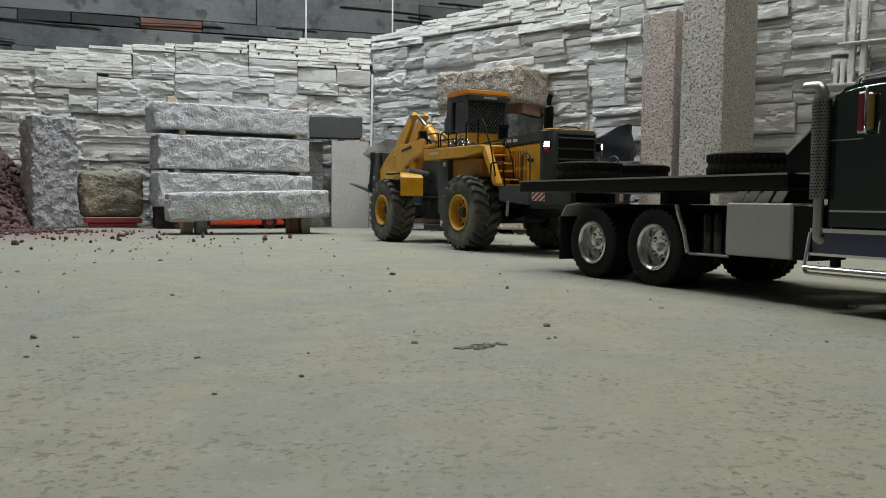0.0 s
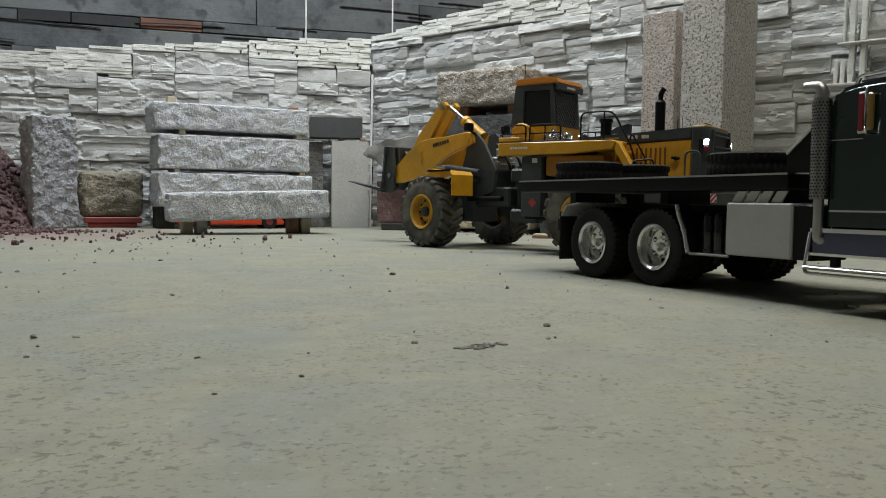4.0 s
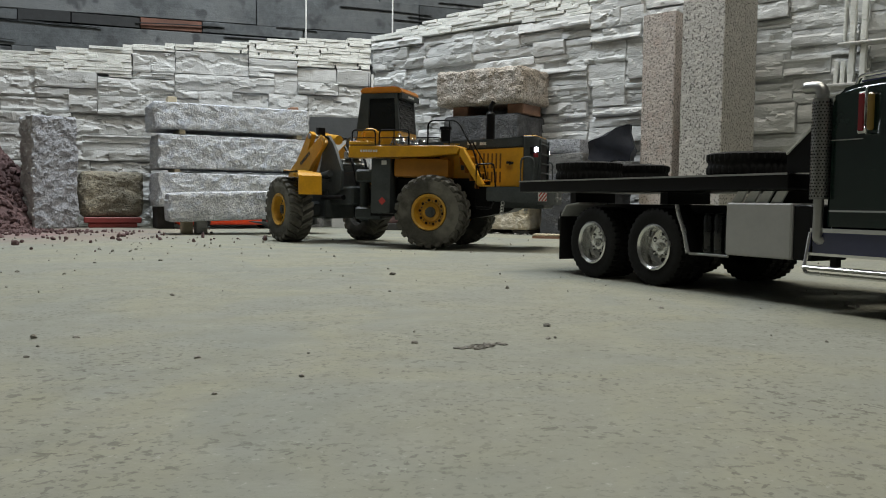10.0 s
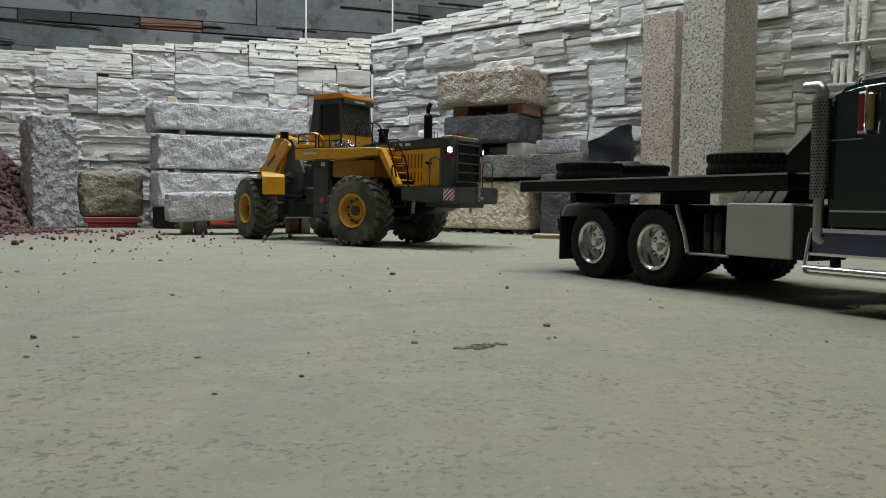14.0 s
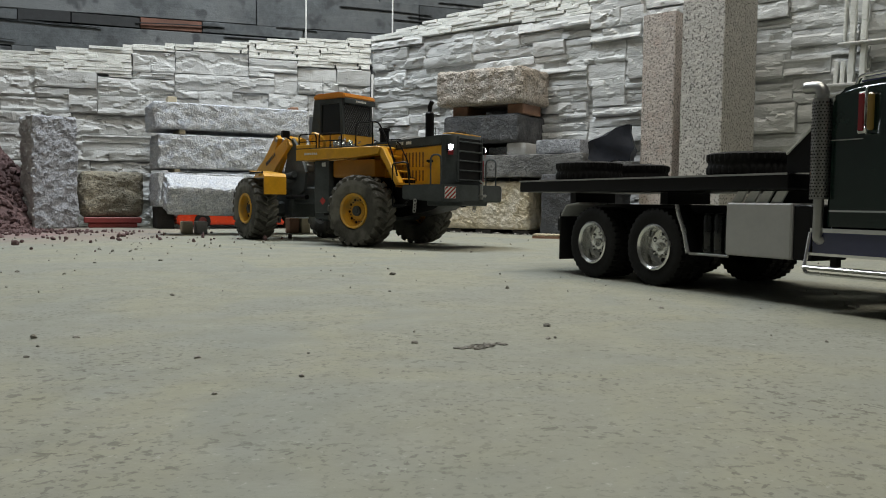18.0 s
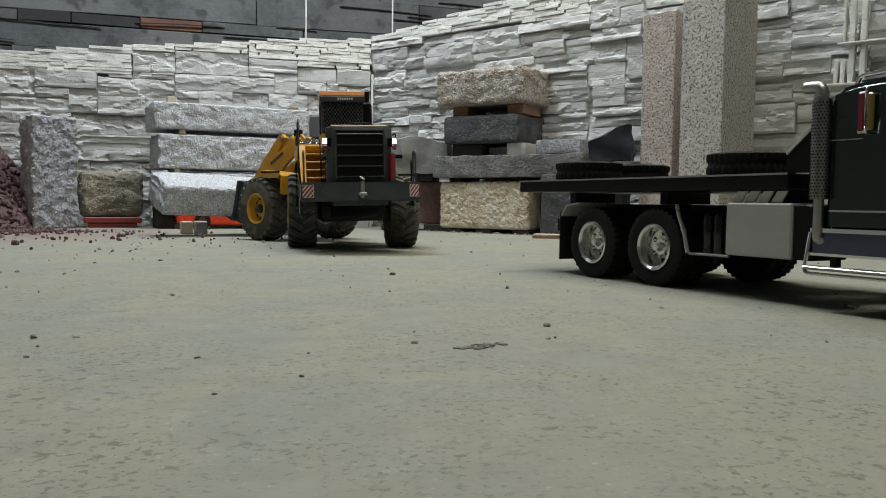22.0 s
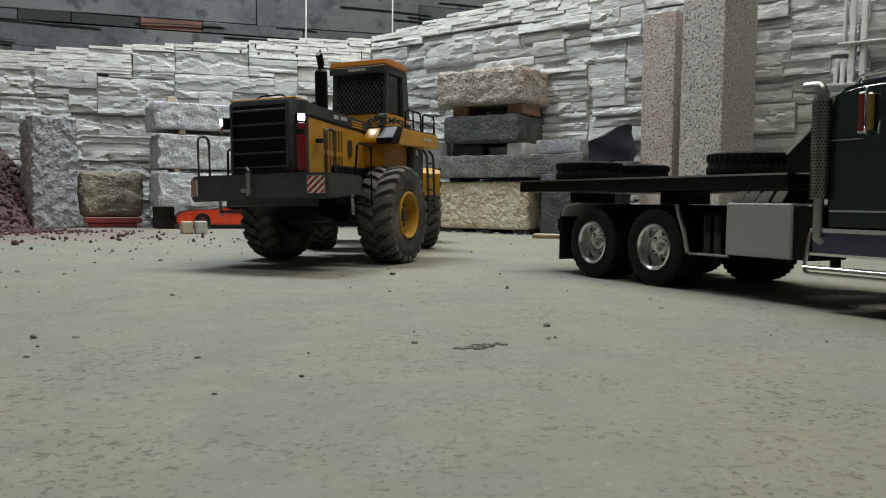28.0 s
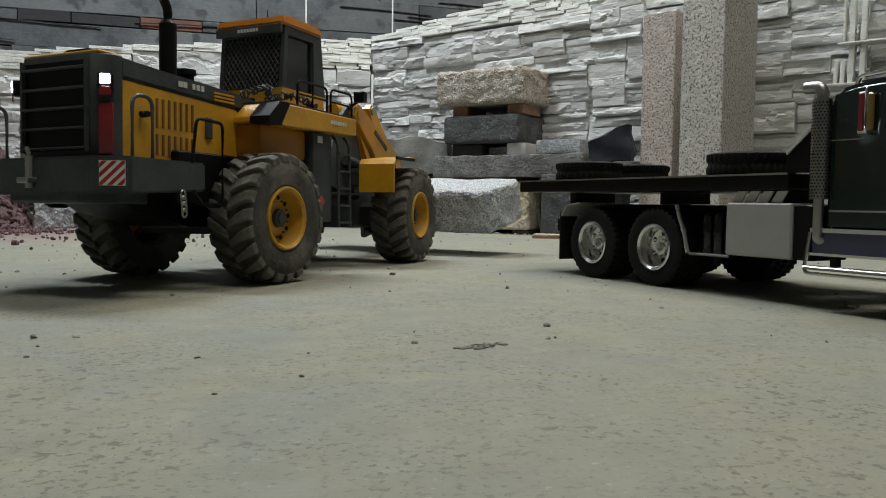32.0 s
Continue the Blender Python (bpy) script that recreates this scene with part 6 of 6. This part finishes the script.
# ---- movement ----
# seconds, place of the rear axle, heading, articulation
DRIVE = [
    (0, 0.1308, 1.5216, 119.36, -1.13),
    (0.5, 0.1338, 1.5197, 122.44, -7.69),
    (1, 0.1372, 1.5168, 126.32, -15.49),
    (1.5, 0.1415, 1.5121, 131.80, -25.81),
    (2, 0.1554, 1.5004, 138.09, -33.93),
    (2.5, 0.1865, 1.4760, 145.20, -39.01),
    (3, 0.2273, 1.4463, 149.17, -36.46),
    (3.5, 0.2667, 1.4148, 146.93, -25.48),
    (4.5, 0.3014, 1.4009, 138.72, -0.32),
    (5.5, 0.2379, 1.4663, 131.59, 25.30),
    (6, 0.2001, 1.5011, 135.38, 25.32),
    (6.5, 0.1682, 1.5349, 142.23, 16.59),
    (7, 0.1326, 1.5577, 151.25, 2.71),
    (7.5, 0.1043, 1.5704, 157.41, -11.14),
    (8, 0.0801, 1.5737, 163.44, -23.52),
    (8.5, 0.0626, 1.5767, 167.33, -34.11),
    (9, 0.0470, 1.5765, 169.16, -40.42),
    (9.5, 0.0302, 1.5776, 165.86, -39.64),
    (10, 0.0094, 1.5804, 161.81, -36.00),
    (10.5, -0.0168, 1.5948, 158.24, -33.42),
    (11, -0.0451, 1.6183, 155.68, -29.68),
    (11.5, -0.0684, 1.6323, 152.78, -26.80),
    (12, -0.0924, 1.6481, 149.28, -23.94),
    (12.5, -0.1087, 1.6556, 147.32, -21.74),
    (13, -0.1128, 1.6516, 146.31, -20.58),
    (13.5, -0.1119, 1.6488, 146.16, -20.51),
    (14, -0.1114, 1.6459, 146.02, -20.44),
    (14.5, -0.1106, 1.6431, 145.97, -20.28),
    (15.5, -0.1077, 1.6339, 145.68, -19.54),
    (16.5, -0.1054, 1.6268, 145.38, -19.00),
    (17, -0.1053, 1.6254, 145.44, -19.24),
    (17.5, -0.1047, 1.6232, 145.18, -18.21),
    (18, -0.1041, 1.6209, 144.92, -17.19),
    (18.5, -0.1035, 1.6187, 144.66, -16.17),
    (19, -0.1029, 1.6164, 144.40, -15.15),
    (19.5, -0.1005, 1.6145, 142.64, -12.53),
    (20, -0.0932, 1.6037, 137.12, -3.29),
    (20.5, -0.0992, 1.5855, 130.53, 6.22),
    (21, -0.1213, 1.5666, 121.25, 16.70),
    (21.5, -0.1450, 1.5467, 111.65, 27.22),
    (22, -0.1759, 1.5333, 101.93, 34.72),
    (22.5, -0.1823, 1.5329, 99.30, 37.58),
    (23, -0.1779, 1.5213, 98.06, 37.52),
    (23.5, -0.1731, 1.4946, 96.87, 34.44),
    (24, -0.1694, 1.4712, 94.72, 34.09),
    (24.5, -0.1678, 1.4437, 91.63, 36.54),
    (25, -0.1614, 1.4079, 88.65, 43.90),
    (25.5, -0.1592, 1.3821, 84.95, 46.79),
    (26.5, -0.1538, 1.3050, 78.31, 40.00),
    (27.5, -0.1548, 1.2318, 71.98, 33.30),
    (28, -0.1601, 1.1797, 69.10, 36.78),
    (28.5, -0.1712, 1.1541, 66.04, 37.64),
    (29, -0.1831, 1.1256, 63.61, 37.92),
    (29.5, -0.1965, 1.0945, 60.10, 38.15),
    (30, -0.2052, 1.0533, 58.40, 35.89),
    (30.5, -0.2214, 1.0219, 57.85, 27.16),
    (31, -0.2396, 0.9854, 59.63, 19.57),
    (31.5, -0.2626, 0.9534, 60.98, 12.42),
    (32, -0.2724, 0.8904, 65.31, 5.52),
]
PITCH = [(0, -0.5), (14.7, -0.6), (16.4, 0.4), (30, 0.2), (32, 1.2)]
# lean to the side
ROLL = [(0, -0.3), (20, 0.0), (21, -0.4), (22, -1.4), (27.5, -1.8), (30.5, -1.7), (32, -0.7)]
# seconds, boom angle, carriage tilt (degrees up)
WORK = [(0, -14.6, 9), (6.5, -14.6, 9), (7, -15.5, 9), (7.5, -18, 11), (8, -22, 12), (8.5, -27, 10), (9, -31.5, 6), (9.5, -34, 3), (10.5, -34, 0), (15, -34, 0), (16, -34, 1), (16.5, -33.6, 9), (17, -33.2, 14.5), (18, -33, 16.5), (19, -33, 17), (25, -33, 17), (28, -34.5, 13), (32, -34.5, 12)]


def at(rows, t, k):
    ts = [r[0] for r in rows]
    return float(np.interp(t, ts, [r[k] for r in rows]))


def drive(t):
    return at(DRIVE, t, 1), at(DRIVE, t, 2), at(DRIVE, t, 3), at(DRIVE, t, 4)


def level_pose(t):
    x, y, a, b = drive(t)
    return pose(x, y, 0, 0, 0, a)


def rear_pose(t):
    """The load on the forks lifts the tail a little."""
    return level_pose(t) @ pose(0, 0, 0, at(ROLL, t, 1), at(PITCH, t, 1), 0)


def front_pose(t):
    """The front frame on the level floor, in the loader's space."""
    return rear_pose(t).inverted() @ level_pose(t) @ front_chain(t)


def front_chain(t):
    return pose(REAR_ARM, 0, 0, 0, 0, drive(t)[3]) @ pose(FRONT_ARM, 0, 0)


def aim(p, q):
    """A pose at p with its x axis towards q, in the plane of the arms."""
    d = Vector(q) - Vector(p)
    return Matrix.Translation(p) @ Matrix.Rotation(-math.atan2(d.z, d.x), 4, "Y")


def arms(t):
    """Poses in the front frame: boom, bell crank, cylinder, rod, carriage, link, and for either side the lift cylinder and rod."""
    a, tilt = at(WORK, t, 1), at(WORK, t, 2)
    b = Matrix.Translation(BOOM_PIVOT) @ Matrix.Rotation(radians(-a), 4, "Y")
    tip = b @ Vector((BOOM_LEN, 0, 0))
    car_ = Matrix.Translation(tip) @ Matrix.Rotation(radians(-tilt), 4, "Y")
    hub = b @ Vector((0.176, 0, 0.040))
    lev = Matrix.Translation(hub) @ Matrix.Rotation(radians((a + 14.6) * -0.15 - tilt * 0.3 + 3), 4, "Y")
    head = lev @ Vector((-0.078, 0, 0.080))
    foot = Vector((-0.046, 0, 0.218))
    cy = aim(foot, head)
    rd = aim(head, head + (head - foot))
    low = lev @ Vector((0.039, 0, -0.034))
    lk = aim(low, car_ @ Vector((0.004, 0, 0.045)))
    sides = {}
    for s in (-1, 1):
        f_ = Vector((-0.08, s * 0.0385, 0.145))
        h_ = b @ Vector((0.118, s * 0.0385, -0.018))
        sides[s] = (aim(f_, h_), aim(h_, h_ + (h_ - f_)))
    return b, lev, cy, rd, car_, lk, sides


def motions():
    times = [r[0] for r in DRIVE]
    fine = [k * 0.25 for k in range(129)]
    both = sorted(set(times) | {float(r[0]) for r in WORK} | {float(r[0]) for r in PITCH} | {float(r[0]) for r in ROLL})
    walk(loader, [(t, rear_pose(t)) for t in both])
    walk(front, [(t, front_pose(t)) for t in both])
    for ob, pick in ((boom, 0), (bell, 1), (cyl, 2), (crod, 3), (carriage, 4), (link, 5)):
        walk(ob, [(t, front_pose(t) @ arms(t)[pick]) for t in both])
    for s in (-1, 1):
        for k in (0, 1):
            walk(lift[s][k], [(t, front_pose(t) @ arms(t)[6][s][k]) for t in both])
    for (ax, s), w in WHEELS.items():
        turn, last, rows = 0.0, None, []
        for t in fine:
            base = rear_pose(t).inverted() @ level_pose(t) if ax == "rear" else front_pose(t)
            m = base @ pose(0, s * TRACK, 0.069)
            world_m = rear_pose(t) @ m
            if last is not None:
                step = world_m.translation - last
                turn += step.dot(world_m.to_3x3() @ Vector((1, 0, 0))) / 0.069
            last = world_m.translation.copy()
            rows.append((t, m @ Matrix.Rotation(turn, 4, "Y")))
        walk(w, rows)
    # the slab rests, then rides on the forks
    grab = 16.0
    carry = (level_pose(grab) @ front_chain(grab)).inverted() @ REST
    heel = carry @ Vector((0, -SLAB[1] / 2, 0))
    rows = [(0, REST), (15.0, REST), (15.6, REST)]
    for t in both:
        if t >= grab:
            tip_back = Matrix.Translation(heel) @ Matrix.Rotation(radians(-at(WORK, t, 2)), 4, "Y") @ Matrix.Translation(-heel)
            rows.append((t, level_pose(t) @ front_chain(t) @ pose(0, 0, at(WORK, t, 2) * 0.0001 + (at(WORK, t, 1) + 34) * 0.004) @ tip_back @ carry))
    walk(slab, rows)


motions()
